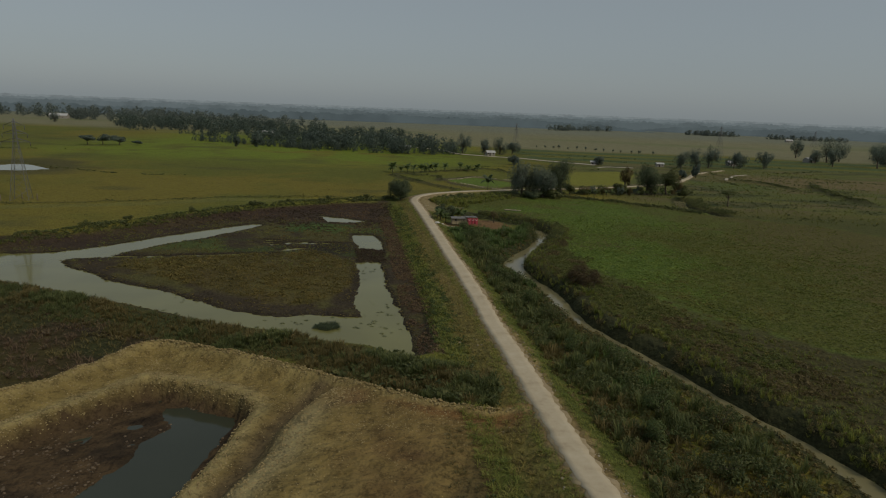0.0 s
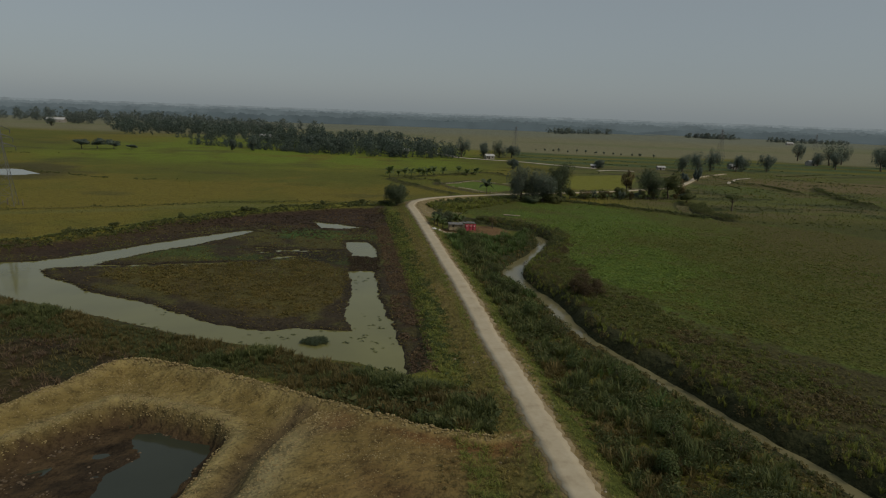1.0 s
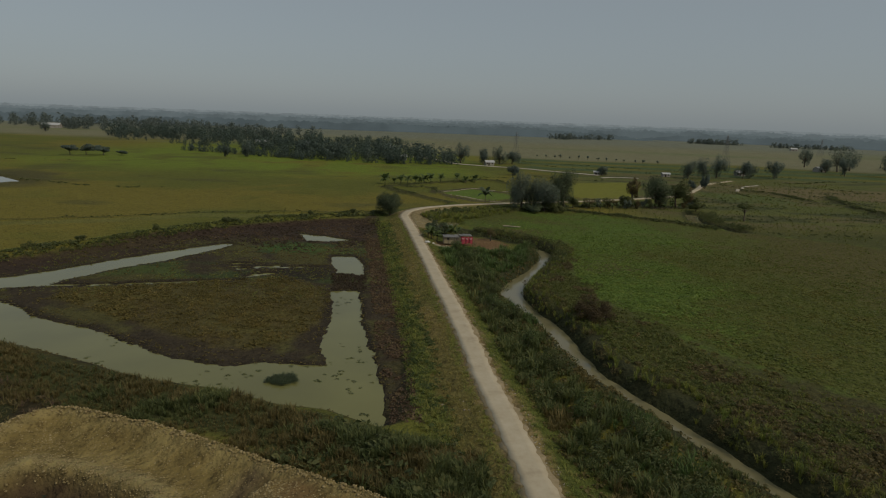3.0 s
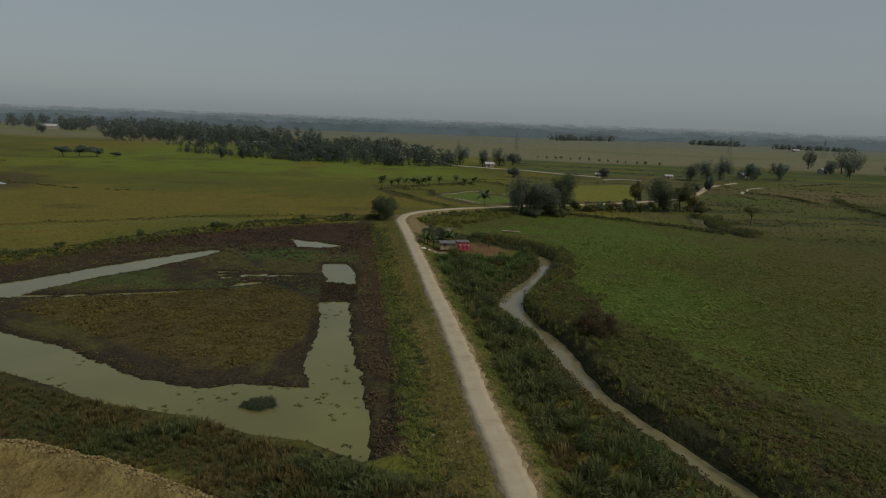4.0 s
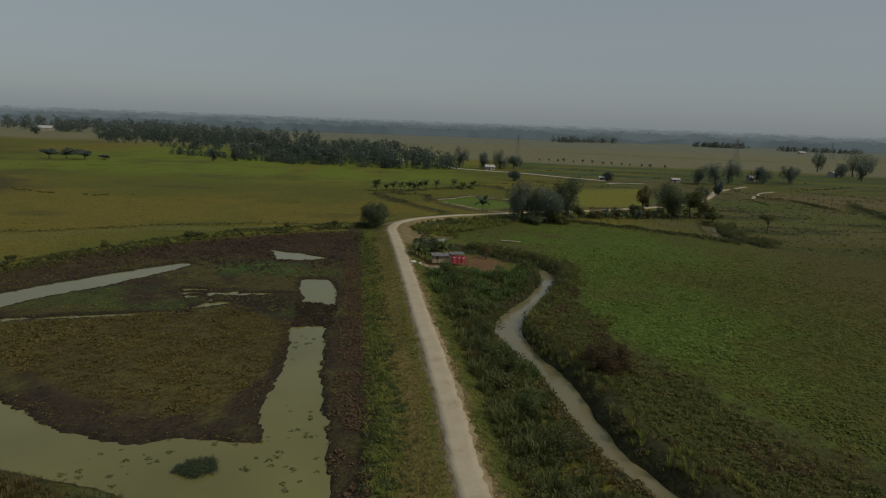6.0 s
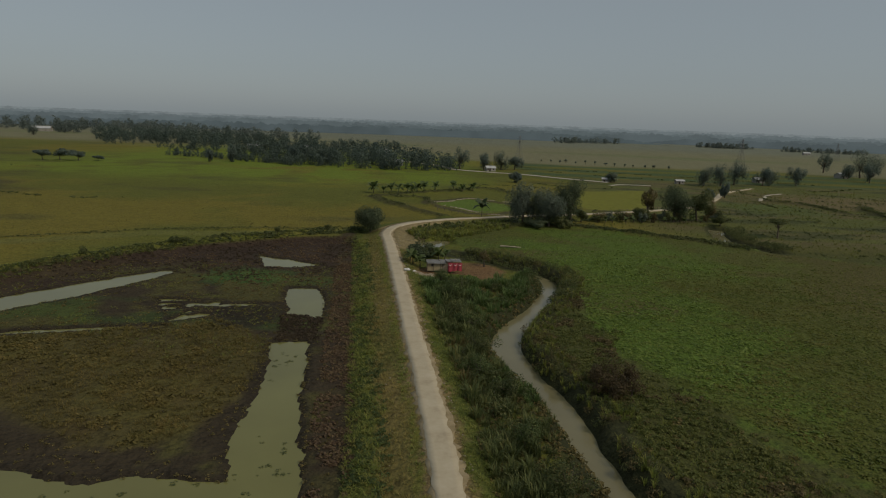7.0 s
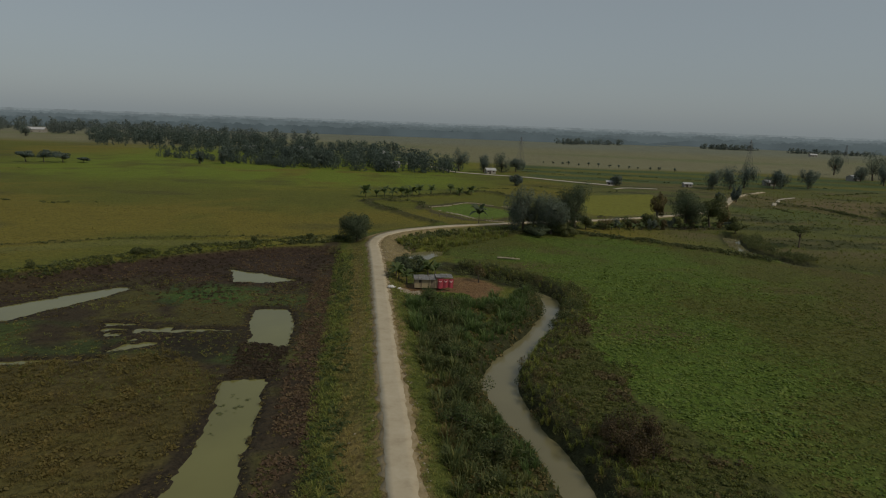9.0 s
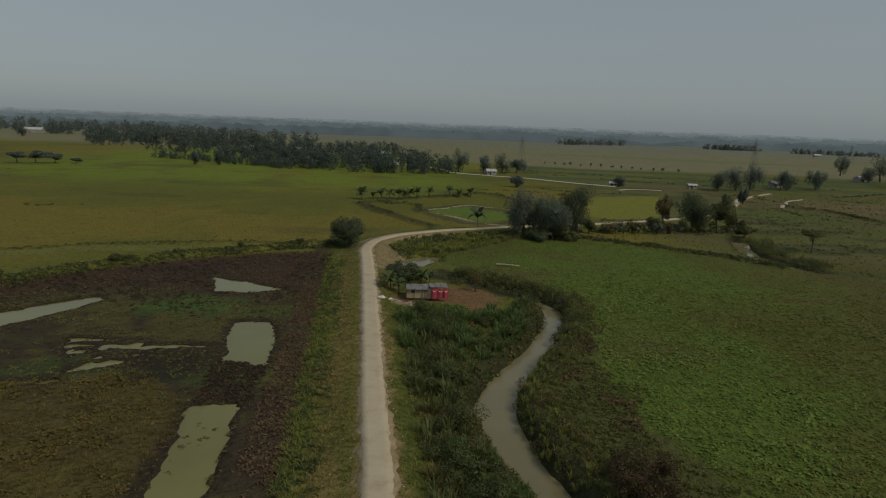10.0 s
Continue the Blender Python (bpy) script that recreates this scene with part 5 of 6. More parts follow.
def banana(name, x, y, height, seed, label, category="banana plant", group="", mat=None, stem=0.44):
    """A soft stem with large arching leaves, each a leaf of its own."""
    q = np.random.default_rng(seed)
    root = tagged(new(name), label, category, group)
    root.matrix_world = pose(x, y, float(terrain(np.array([x]), np.array([y]))[0]) - 0.05)
    v, t = tube([(0, 0, 0), (0.05, 0, height * 0.22), (0.0, 0.06, height * stem)], [0.16, 0.13, 0.07], 7)
    under(triangles("stem", v, t, BARK, True), root)
    for k in range(13):
        a = k * 2.4 + q.random() * 0.7
        up, out = 0.45 + 0.6 * q.random(), height * (0.36 + 0.18 * q.random())
        d, s = np.array((math.cos(a), math.sin(a), 0)), np.array((-math.sin(a), math.cos(a), 0))
        pts = []
        for i in range(6):
            f = i / 5
            c = np.array((0, 0, height * (stem - 0.02))) + d * out * f + np.array((0, 0, height * (up * 1.15 * f - 0.68 * f * f)))
            w = height * 0.115 * math.sin(math.pi * min(0.98, 0.08 + 0.9 * f)) + 0.02
            pts += [c - s * w - (0, 0, 0.25 * w), c, c + s * w - (0, 0, 0.25 * w)]
        tri = []
        for i in range(5):
            for j in range(2):
                b = i * 3 + j
                tri += [(b, b + 1, b + 4), (b, b + 4, b + 3)]
        under(triangles("leaf", np.array(pts), np.array(tri), mat or BANANA_LEAF), root)
    return root


# the round tree at the road's bend
tree("round_tree", -1.0, 200.5, 7.6, 9.6, 7000, 0.34, TREE_LEAF, "round dark broadleaf tree at the road bend", 31, flat=1.1, bare=0.06, lobes=26)
# the tall stand beside the road
tree("bamboo_tree", 44.0, 226.0, 14.0, 12.0, 8500, 0.38, BLUISH_LEAF, "tall bushy bluish-green tree beside the road", 32, bare=0.03, lobes=30, plume=1.15)
tree("bamboo_tree", 52.0, 224.5, 12.5, 12.0, 8500, 0.38, BLUISH_LEAF, "dense bluish-green bamboo at the field edge", 33, bare=0.02, lobes=30, plume=1.15)
tree("broadleaf_tree", 60.5, 233.0, 15.0, 10.5, 7000, 0.4, TREE_LEAF, "dark green full-crowned tree beside bamboo", 34, bare=0.05, lobes=22)
tree("low_shrub_tree", 64.5, 236.5, 5.0, 6.5, 1500, 0.45, SCRUB, "low spreading shrub below a dark tree", 35, bare=0.05)
tree("thin_tree", 90.5, 249.0, 13.5, 7.5, 1300, 0.5, BROWN_SCRUB, "thin half-bare brownish tree by the road", 36, bare=0.2)
tree("broadleaf_tree", 99.0, 247.5, 14.5, 13.0, 6500, 0.42, TREE_LEAF, "dark green roadside tree with a full crown", 37, bare=0.04, lobes=24)
tree("broadleaf_tree", 108.5, 252.0, 12.0, 10.5, 2600, 0.5, SCRUB, "spreading green tree behind the roadside tree", 38, bare=0.1)
tree("low_shrub_tree", 47.5, 221.5, 3.4, 9.5, 2600, 0.4, TREE_LEAF, "low dark bamboo growth at the stand's foot", 40, bare=0.02, lobes=16)
tree("low_shrub_tree", 55.5, 224.0, 4.5, 8.0, 2000, 0.4, SCRUB, "low dark shrub at the stand's foot", 41, bare=0.02)
tree("low_shrub_tree", 86.0, 246.5, 5.5, 8.5, 1800, 0.4, SCRUB, "straggling shrub below roadside trees", 42, bare=0.05)
tree("low_shrub_tree", 116.0, 259.0, 7.5, 8.5, 1500, 0.45, BROWN_SCRUB, "thin brownish shrub beside the road", 43, bare=0.05)
tree("low_shrub_tree", 112.0, 240.0, 4.5, 7.0, 1300, 0.42, SCRUB, "bushy shrub at the ditch's head", 44, bare=0.02)
tree("umbrella_tree", 121.0, 219.0, 7.0, 11.0, 2000, 0.45, SCRUB, "flat-topped tree with a slanting bare trunk", 39, flat=0.4, bare=0.5, lobes=9)
for i, (x, y, h, w, lab) in enumerate([
        (164, 394, 13, 15, "dark tree behind the road's far bend"), (176, 400, 14, 17, "broad dark tree behind the road's far bend"), (189, 412, 15, 16, "tall dark tree in a roadside group"),
        (207, 414, 11, 13, "medium green tree in open grassland"), (214, 420, 11, 12, "green tree beside its twin in grassland"), (232, 424, 12, 14, "rounded tree in open grassland"),
        (333, 575, 17, 14, "tall rounded tree standing alone"), (312, 505, 11, 12, "tree beside a pale-roofed house"), (330, 520, 20, 24, "tall dark tree beside a house"),
        (352, 540, 18, 22, "dark tree in a far group"), (306, 470, 14, 14, "dark tree at the field border"), (340, 470, 19, 22, "broad dark tree at the field border"), (372, 500, 18, 20, "dark tree in the far village"),
        (-139, 438, 8, 6, "small upright tree on the pasture"), (-126.5, 443, 11, 8, "upright dark tree on the pasture"),
        (40, 455, 12, 12, "tree beside a pale far house"), (52, 462, 13, 13, "round tree behind a far house"), (62, 470, 12, 14, "dark tree below the far pylon"), (24, 458, 15, 16, "pale green tree beside the far track"),
        (54, 372, 6, 8, "low tree at a paddy's corner"), (112, 398, 6, 9, "low tree beside a small far house"), (150, 330, 7, 6, "small tree at the road's far bend"), (141, 326, 5, 6, "bushy small tree at the road"),
        (-455, 735, 12, 14, "tree at the far edge of the pasture")]):
    tree("field_tree", x, y, h, w * 0.9, 1900, 0.50 + h * 0.010, HAZY_WOOD_LEAF if i % 4 else BLUISH_LEAF, lab, 50 + i, bare=0.05, lobes=20, plume=1.15)
for i, (x, y, h, w) in enumerate([(-226, 402, 8, 12), (-218, 406, 8.5, 13), (-208, 408, 8, 12), (-198, 412, 4, 8)]):
    tree("spreading_tree", x, y, h, w, 750, 0.9, HAZY_WOOD_LEAF, "low spreading dark tree on the pasture", 90 + i, flat=0.7, bare=0.15, lobes=9, group="trees on the pasture")

# brown and dark shrubs beside the stream
for i, (x, y, h, w) in enumerate([(40.8, 98.4, 3.8, 4.4), (43.0, 99.4, 4.0, 4.8), (42.2, 96.4, 3.2, 3.8), (44.6, 97.4, 3.0, 4.0), (41.2, 101.4, 3.0, 3.8), (45.4, 101.5, 2.6, 3.6)]):
    tree("brown_shrub", x, y, h, w, 1000, 0.20, WITHERED, "withered dark brown shrub on the stream bank", 400 + i, "shrub", bare=0.02, lobes=9, group="withered shrubs")
for i, (x, y, h, w) in enumerate([(20.5, 146.0, 3.0, 5.0), (24.5, 142.5, 3.2, 5.2), (23.0, 137.5, 3.0, 4.6), (22.8, 126.0, 2.8, 4.4), (25.6, 121.0, 2.6, 4.4), (27.0, 109.5, 3.0, 4.8), (26.4, 101.5, 2.8, 4.4), (30.0, 96.0, 2.6, 4.0),
                                  (30.6, 84.5, 2.4, 4.0), (33.5, 76.0, 2.6, 4.2), (34.2, 63.0, 2.4, 4.0), (39.0, 58.0, 2.6, 4.2), (40.5, 45.5, 2.4, 4.0), (46.0, 42.0, 2.4, 4.0), (38.0, 38.5, 2.2, 3.6), (43.0, 33.0, 2.4, 4.0)]):
    tree("stream_shrub", x, y, h * 1.15, w * 1.15, 1200, 0.21, SCRUB if i % 2 else BANANA_LEAF, "dense dark green shrub among reeds", 420 + i, "shrub", bare=0.02, lobes=10, group="shrubs among the reeds")
for i, (x, y, h, w) in enumerate([(-44.5, 173.0, 1.8, 3.4), (-25.0, 192.5, 1.9, 3.2), (-56.5, 157.0, 1.7, 3.6), (-66.5, 141.0, 1.8, 3.8), (-13.0, 199.8, 1.8, 3.4), (-72.5, 131.5, 1.7, 3.6)]):
    tree("dike_shrub", x, y, h, w, 700, 0.2, SCRUB, "low dark shrub on the pond dike", 450 + i, "shrub", bare=0.02, lobes=7, group="shrubs on the dike")

# bananas and young palms
for i, (x, y, h) in enumerate([(13.8, 160.4, 4.0), (15.4, 159.8, 3.4), (13.0, 163.4, 3.2), (19.2, 165.5, 4.3), (20.6, 167.4, 3.2)]):
    banana("banana_plant", x, y, h, 120 + i, "banana plant with arching pale green leaves", group="bananas by the hut")
banana("roadside_palm", 31.2, 233.6, 7.2, 130, "dark ragged palm-like plant beside the road", "palm", mat=TREE_LEAF)
for i, (x, y, h) in enumerate([(-13, 296, 7.2), (-6, 301, 6.0), (-3, 304, 5.5), (1, 303, 6.2), (5, 307, 6.0), (8, 308, 6.4), (13, 311, 5.4), (21, 318, 5.2), (25, 316, 5.0), (30, 321, 5.4), (-9, 299, 4.2), (3, 306, 4.4)]):
    banana("palm_plant", x, y, h, 140 + i, "ragged dark banana palm on a field bund", "palm", "palms on the bund", BANANA_LEAF, 0.30)
for i in range(13):
    x, y = 72 + i * 3.6 + random.uniform(-1, 1), 236.5 + i * 0.9 + random.uniform(-1.5, 1.5)
    banana("young_plant", x, y, 2.2 + random.random() * 0.8, 170 + i, "young banana plant on the roadside", group="roadside bananas")
for i in range(14):
    f = i / 13 + random.uniform(-0.02, 0.02)
    tree("row_bush", 94 + 92 * f, 583 - 52 * f + 10 * f * (1 - f), random.uniform(2.2, 4.2), random.uniform(2.2, 3.8), 120, 0.6, HAZY_WOOD_LEAF, "small round tree in a far row", 200 + i, lobes=3, group="row of small trees")
for i in range(16):
    f = (i + random.random()) / 16
    tree("roadside_shrub", 67 + 52 * f, 234.5 + 19 * f + random.uniform(-2, 3.5), random.uniform(2.0, 4.6), random.uniform(3.0, 5.5), 700, 0.34, (SCRUB, BROWN_SCRUB, BLUISH_LEAF)[i % 3],
         "straggling shrub among roadside bananas", 500 + i, "shrub", bare=0.03, lobes=9, group="roadside shrubs")
tree("hut_tree", 14.2, 169.0, 4.4, 7.0, 2400, 0.30, TREE_LEAF, "low dark leafy tree behind the hut", 220, bare=0.05, lobes=9)
tree("hut_tree", 17.6, 171.5, 3.4, 5.0, 1500, 0.32, SCRUB, "low dark bush behind the hut", 221, bare=0.05, lobes=8)
tree("yard_tree", 29.5, 163.5, 3.6, 3.4, 420, 0.25, BROWN_SCRUB, "thin sparse tree in the bare yard", 222, bare=0.35, lobes=6)


def woods(name, area, count, low, high, leaf, per, label, seed, mat=None):
    """A far wood: many crowns on short trunks, as one mass."""
    q = np.random.default_rng(seed)
    shapes = []
    for k in range(8):
        slim = 0.75 + 0.5 * q.random()
        lobes = []
        for j in range(10):
            up, turn = 0.08 + 0.80 * (j + q.random()) / 10, q.random() * 6.283
            out = 0.34 * slim * math.sqrt(max(0.15, 1 - ((up - 0.38) / 0.55) ** 2)) * q.random() ** 0.6
            size = 0.12 + 0.10 * q.random()
            lobes.append((out * math.cos(turn), out * math.sin(turn), up, size, size, size * 0.8))
        v, t, nrm = crown(lobes, int(per * 1.15), leaf * 0.70, q, 0.72, 0.35, 0.4, 1.12, 1.5, True)
        v[:, 2] = np.maximum(v[:, 2], 0.0)
        tv, tt = tube([(0, 0, 0), (0.01, 0, 0.5)], [0.025, 0.015], 4)
        shapes.append((*joined([(tv, tt), (v, t)]), np.concatenate([tv * (30, 30, 0) + (0.1, 0, 0), nrm])))
    x, y = within(area, count, q)
    h = low + (high - low) * q.random(len(x)) ** 1.6
    return scatter(name, shapes, x, y, h, mat or HAZY_FOREST_LEAF, label, "wood", q)


woods("wood", np.array([(-82, 430), (-30, 425), (14, 434), (26, 452), (10, 520), (-60, 540), (-140, 560), (-150, 482)], float), 260, 5, 13.5, 0.082, 210, "dark village wood behind the pasture", 301)
woods("wood", np.array([(-210, 565), (-150, 550), (-60, 545), (-20, 560), (-40, 700), (-200, 760), (-240, 650)], float), 240, 5, 13.5, 0.084, 190, "dark wood along the pasture's edge", 302)
woods("scrub_belt", np.array([(-194, 486), (-140, 462), (-84, 430), (-78, 444), (-135, 478), (-188, 504)], float), 130, 3, 6.5, 0.10, 120, "low dark scrub along the pasture's edge", 308)
woods("wood", np.array([(-310, 618), (-250, 645), (-205, 640), (-190, 760), (-330, 820), (-420, 790)], float), 220, 6, 15, 0.084, 190, "tall dark wood behind the pasture", 303)
woods("wood", np.array([(-700, 930), (-430, 800), (-200, 770), (-150, 900), (-500, 1150), (-800, 1250)], float), 340, 10, 18, 0.10, 130, "far dark wood on the plain", 304, HAZY_FAR_LEAF)
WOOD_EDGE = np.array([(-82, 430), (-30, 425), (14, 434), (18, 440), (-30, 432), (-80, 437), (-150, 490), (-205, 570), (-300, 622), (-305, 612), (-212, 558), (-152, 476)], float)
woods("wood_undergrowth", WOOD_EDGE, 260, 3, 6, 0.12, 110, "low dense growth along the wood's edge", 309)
woods("far_wood", np.array([(195, 1195), (235, 1190), (250, 1230), (330, 1270), (345, 1310), (260, 1290), (200, 1240)], float), 90, 5, 13, 0.12, 90, "lone far grove on the dry plain", 305, HAZY_FAR_LEAF)
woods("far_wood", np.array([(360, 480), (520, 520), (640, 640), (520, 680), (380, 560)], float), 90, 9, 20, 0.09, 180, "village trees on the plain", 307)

woods("far_wood", np.array([(590, 1150), (640, 1140), (720, 1130), (720, 1165), (640, 1185), (590, 1180)], float), 90, 4, 11, 0.14, 80, "far dark grove on the plain", 306, HAZY_FAR_LEAF)
woods("far_wood", np.array([(470, 1235), (520, 1225), (570, 1230), (575, 1265), (475, 1270)], float), 80, 4, 12, 0.14, 80, "low far grove on the plain", 310, HAZY_FAR_LEAF)

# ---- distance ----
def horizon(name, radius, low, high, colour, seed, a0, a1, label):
    """A far belt of woods on the horizon: a plain uneven strip that glows, with haze mixed into its colour."""
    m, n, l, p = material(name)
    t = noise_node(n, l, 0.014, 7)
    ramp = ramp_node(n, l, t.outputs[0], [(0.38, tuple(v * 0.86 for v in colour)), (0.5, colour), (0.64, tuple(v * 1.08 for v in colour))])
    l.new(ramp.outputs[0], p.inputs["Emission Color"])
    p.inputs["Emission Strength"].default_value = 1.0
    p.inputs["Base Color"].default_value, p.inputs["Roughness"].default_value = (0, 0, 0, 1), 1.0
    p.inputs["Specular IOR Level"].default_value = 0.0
    n = 5200
    a = np.radians(np.linspace(a0, a1, n))
    x, y = radius * np.sin(a), radius * np.cos(a)
    far = a * radius
    crowns = 0.5 + 0.10 * fbm(far, a * 0 + seed, 90, 2, seed) + 0.24 * np.abs(fbm(far, a * 0 + seed, 16, 2, seed + 3)) + 0.22 * fbm(far, a * 0 + seed, 6, 2, seed + 5)
    top = low + (high - low) * np.clip(crowns, 0.05, 1.3)
    ends = np.minimum(np.arange(n), np.arange(n)[::-1])
    top = top * sstep(0, 160, ends * abs(a[1] - a[0]) * radius)
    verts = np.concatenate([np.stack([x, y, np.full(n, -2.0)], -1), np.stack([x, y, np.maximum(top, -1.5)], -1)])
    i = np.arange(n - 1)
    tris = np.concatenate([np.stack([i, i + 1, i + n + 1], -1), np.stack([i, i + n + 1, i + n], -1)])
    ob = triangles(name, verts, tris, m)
    return tagged(ob, label, "backdrop", kind="structure")


# the further the belt, the more haze is put into its glow colour
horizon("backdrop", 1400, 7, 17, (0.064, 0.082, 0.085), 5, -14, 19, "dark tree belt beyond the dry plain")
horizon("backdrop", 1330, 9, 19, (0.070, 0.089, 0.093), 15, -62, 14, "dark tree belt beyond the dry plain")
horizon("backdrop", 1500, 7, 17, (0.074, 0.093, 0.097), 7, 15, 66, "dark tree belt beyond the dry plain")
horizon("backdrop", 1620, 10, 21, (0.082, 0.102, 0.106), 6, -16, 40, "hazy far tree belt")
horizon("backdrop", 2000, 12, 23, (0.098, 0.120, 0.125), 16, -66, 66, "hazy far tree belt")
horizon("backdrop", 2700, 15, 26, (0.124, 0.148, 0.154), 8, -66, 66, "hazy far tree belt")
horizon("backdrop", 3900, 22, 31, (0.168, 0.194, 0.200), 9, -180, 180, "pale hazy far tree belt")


# ---- pylons ----
def pylon(x, y, height, spread, turn, label):
    """A lattice pylon: legs, cross bracing, three pairs of arms."""
    root = tagged(new("pylon"), label, "pylon", "power line pylons")
    root.matrix_world = pose(x, y, float(terrain(np.array([x]), np.array([y]))[0]) - 0.1, 0, 0, turn)
    k = height / 27
    half = lambda z: spread / 2 * (1 - 0.78 * min(1, z / (height * 0.72))) if z < height * 0.72 else spread / 2 * 0.22 * (1 - 0.75 * (z - height * 0.72) / (height * 0.28))
    corner = lambda i, z: np.array((half(z) * (1, 1, -1, -1)[i % 4], half(z) * (1, -1, -1, 1)[i % 4], z))
    levels = [height * f for f in (0, 0.14, 0.27, 0.39, 0.5, 0.6, 0.69, 0.77, 0.85, 0.93, 1.0)]
    for i in range(4):
        v, t = tube([corner(i, z) for z in levels], [0.085 * k] * len(levels), 4)
        under(triangles("leg", v, t, STEEL), root)
    for side in range(4):
        bits = []
        for z0, z1 in zip(levels[:-1], levels[1:]):
            bits.append(tube([corner(side, z0), corner(side + 1, z1)], [0.038 * k] * 2, 3))
            bits.append(tube([corner(side + 1, z0), corner(side, z1)], [0.038 * k] * 2, 3))
            bits.append(tube([corner(side, z1), corner(side + 1, z1)], [0.036 * k] * 2, 3))
        v, t = joined(bits)
        under(triangles("bracing", v, t, STEEL), root)
    for z, arm in ((0.72, 4.2), (0.82, 3.6), (0.92, 3.0)):
        for s in (-1, 1):
            tip = np.array((s * arm * k, 0, z * height))
            bits = [tube([corner(i, z * height), tip], [0.06 * k] * 2, 3) for i in range(4)]
            bits += [tube([corner(i, z * height + 1.3 * k), tip], [0.05 * k] * 2, 3) for i in range(4)]
            v, t = joined(bits)
            arm_ob = under(triangles("cross_arm", v, t, STEEL), root)
            v, t = tube([tip, tip - (0, 0, 0.5 * k), tip - (0, 0, 1.4 * k)], [0.05 * k, 0.11 * k, 0.11 * k], 5)
            under(triangles("insulator", v, t, STEEL), arm_ob, "dark insulator string")
    return root


pylon(-114.5, 170.5, 24.5, 5.0, 20, "steel lattice pylon standing in pasture")
pylon(76, 592, 21.5, 5.5, 35, "steel lattice pylon behind far trees")
pylon(254, 556, 26, 6.5, 35, "steel lattice pylon on the dry plain")
pylon(480, 812, 22, 7, 35, "distant steel lattice pylon")
for i, (x, y) in enumerate([(-118.5, 167), (-110, 171), (-116, 173)]):
    post = new("marker_post")
    tagged(post, "short dark post beside the pylon", "post", "posts by the pylon")
    post.matrix_world = pose(x, y, float(terrain(np.array([x]), np.array([y]))[0]) - 0.2)
    v, t = tube([(0, 0, 0), (0.03, 0, 1.2), (0.03, 0.02, 2.2)], [0.16, 0.15, 0.10], 7)
    under(triangles("post", v, t, PLANK), post)


# ---- the hut ----
def corrugated(width, depth, pitch=0.19, wave=0.035, thick=0.012):
    """A roof sheet with real corrugations along its depth."""
    n = int(width / pitch) * 4
    bm = bmesh.new()
    rows = []
    for d in (0.0, depth):
        for h in (0, -thick):
            rows.append([bm.verts.new((-width / 2 + width * i / n, d, wave * math.sin(i * math.pi / 2) + h)) for i in range(n + 1)])
    f0, b0, f1, b1 = rows
    for i in range(n):
        bm.faces.new((f0[i], f0[i + 1], f1[i + 1], f1[i]))
        bm.faces.new((b0[i], b1[i], b1[i + 1], b0[i + 1]))
        bm.faces.new((f0[i], b0[i], b0[i + 1], f0[i + 1]))
        bm.faces.new((f1[i], f1[i + 1], b1[i + 1], b1[i]))
    return bm


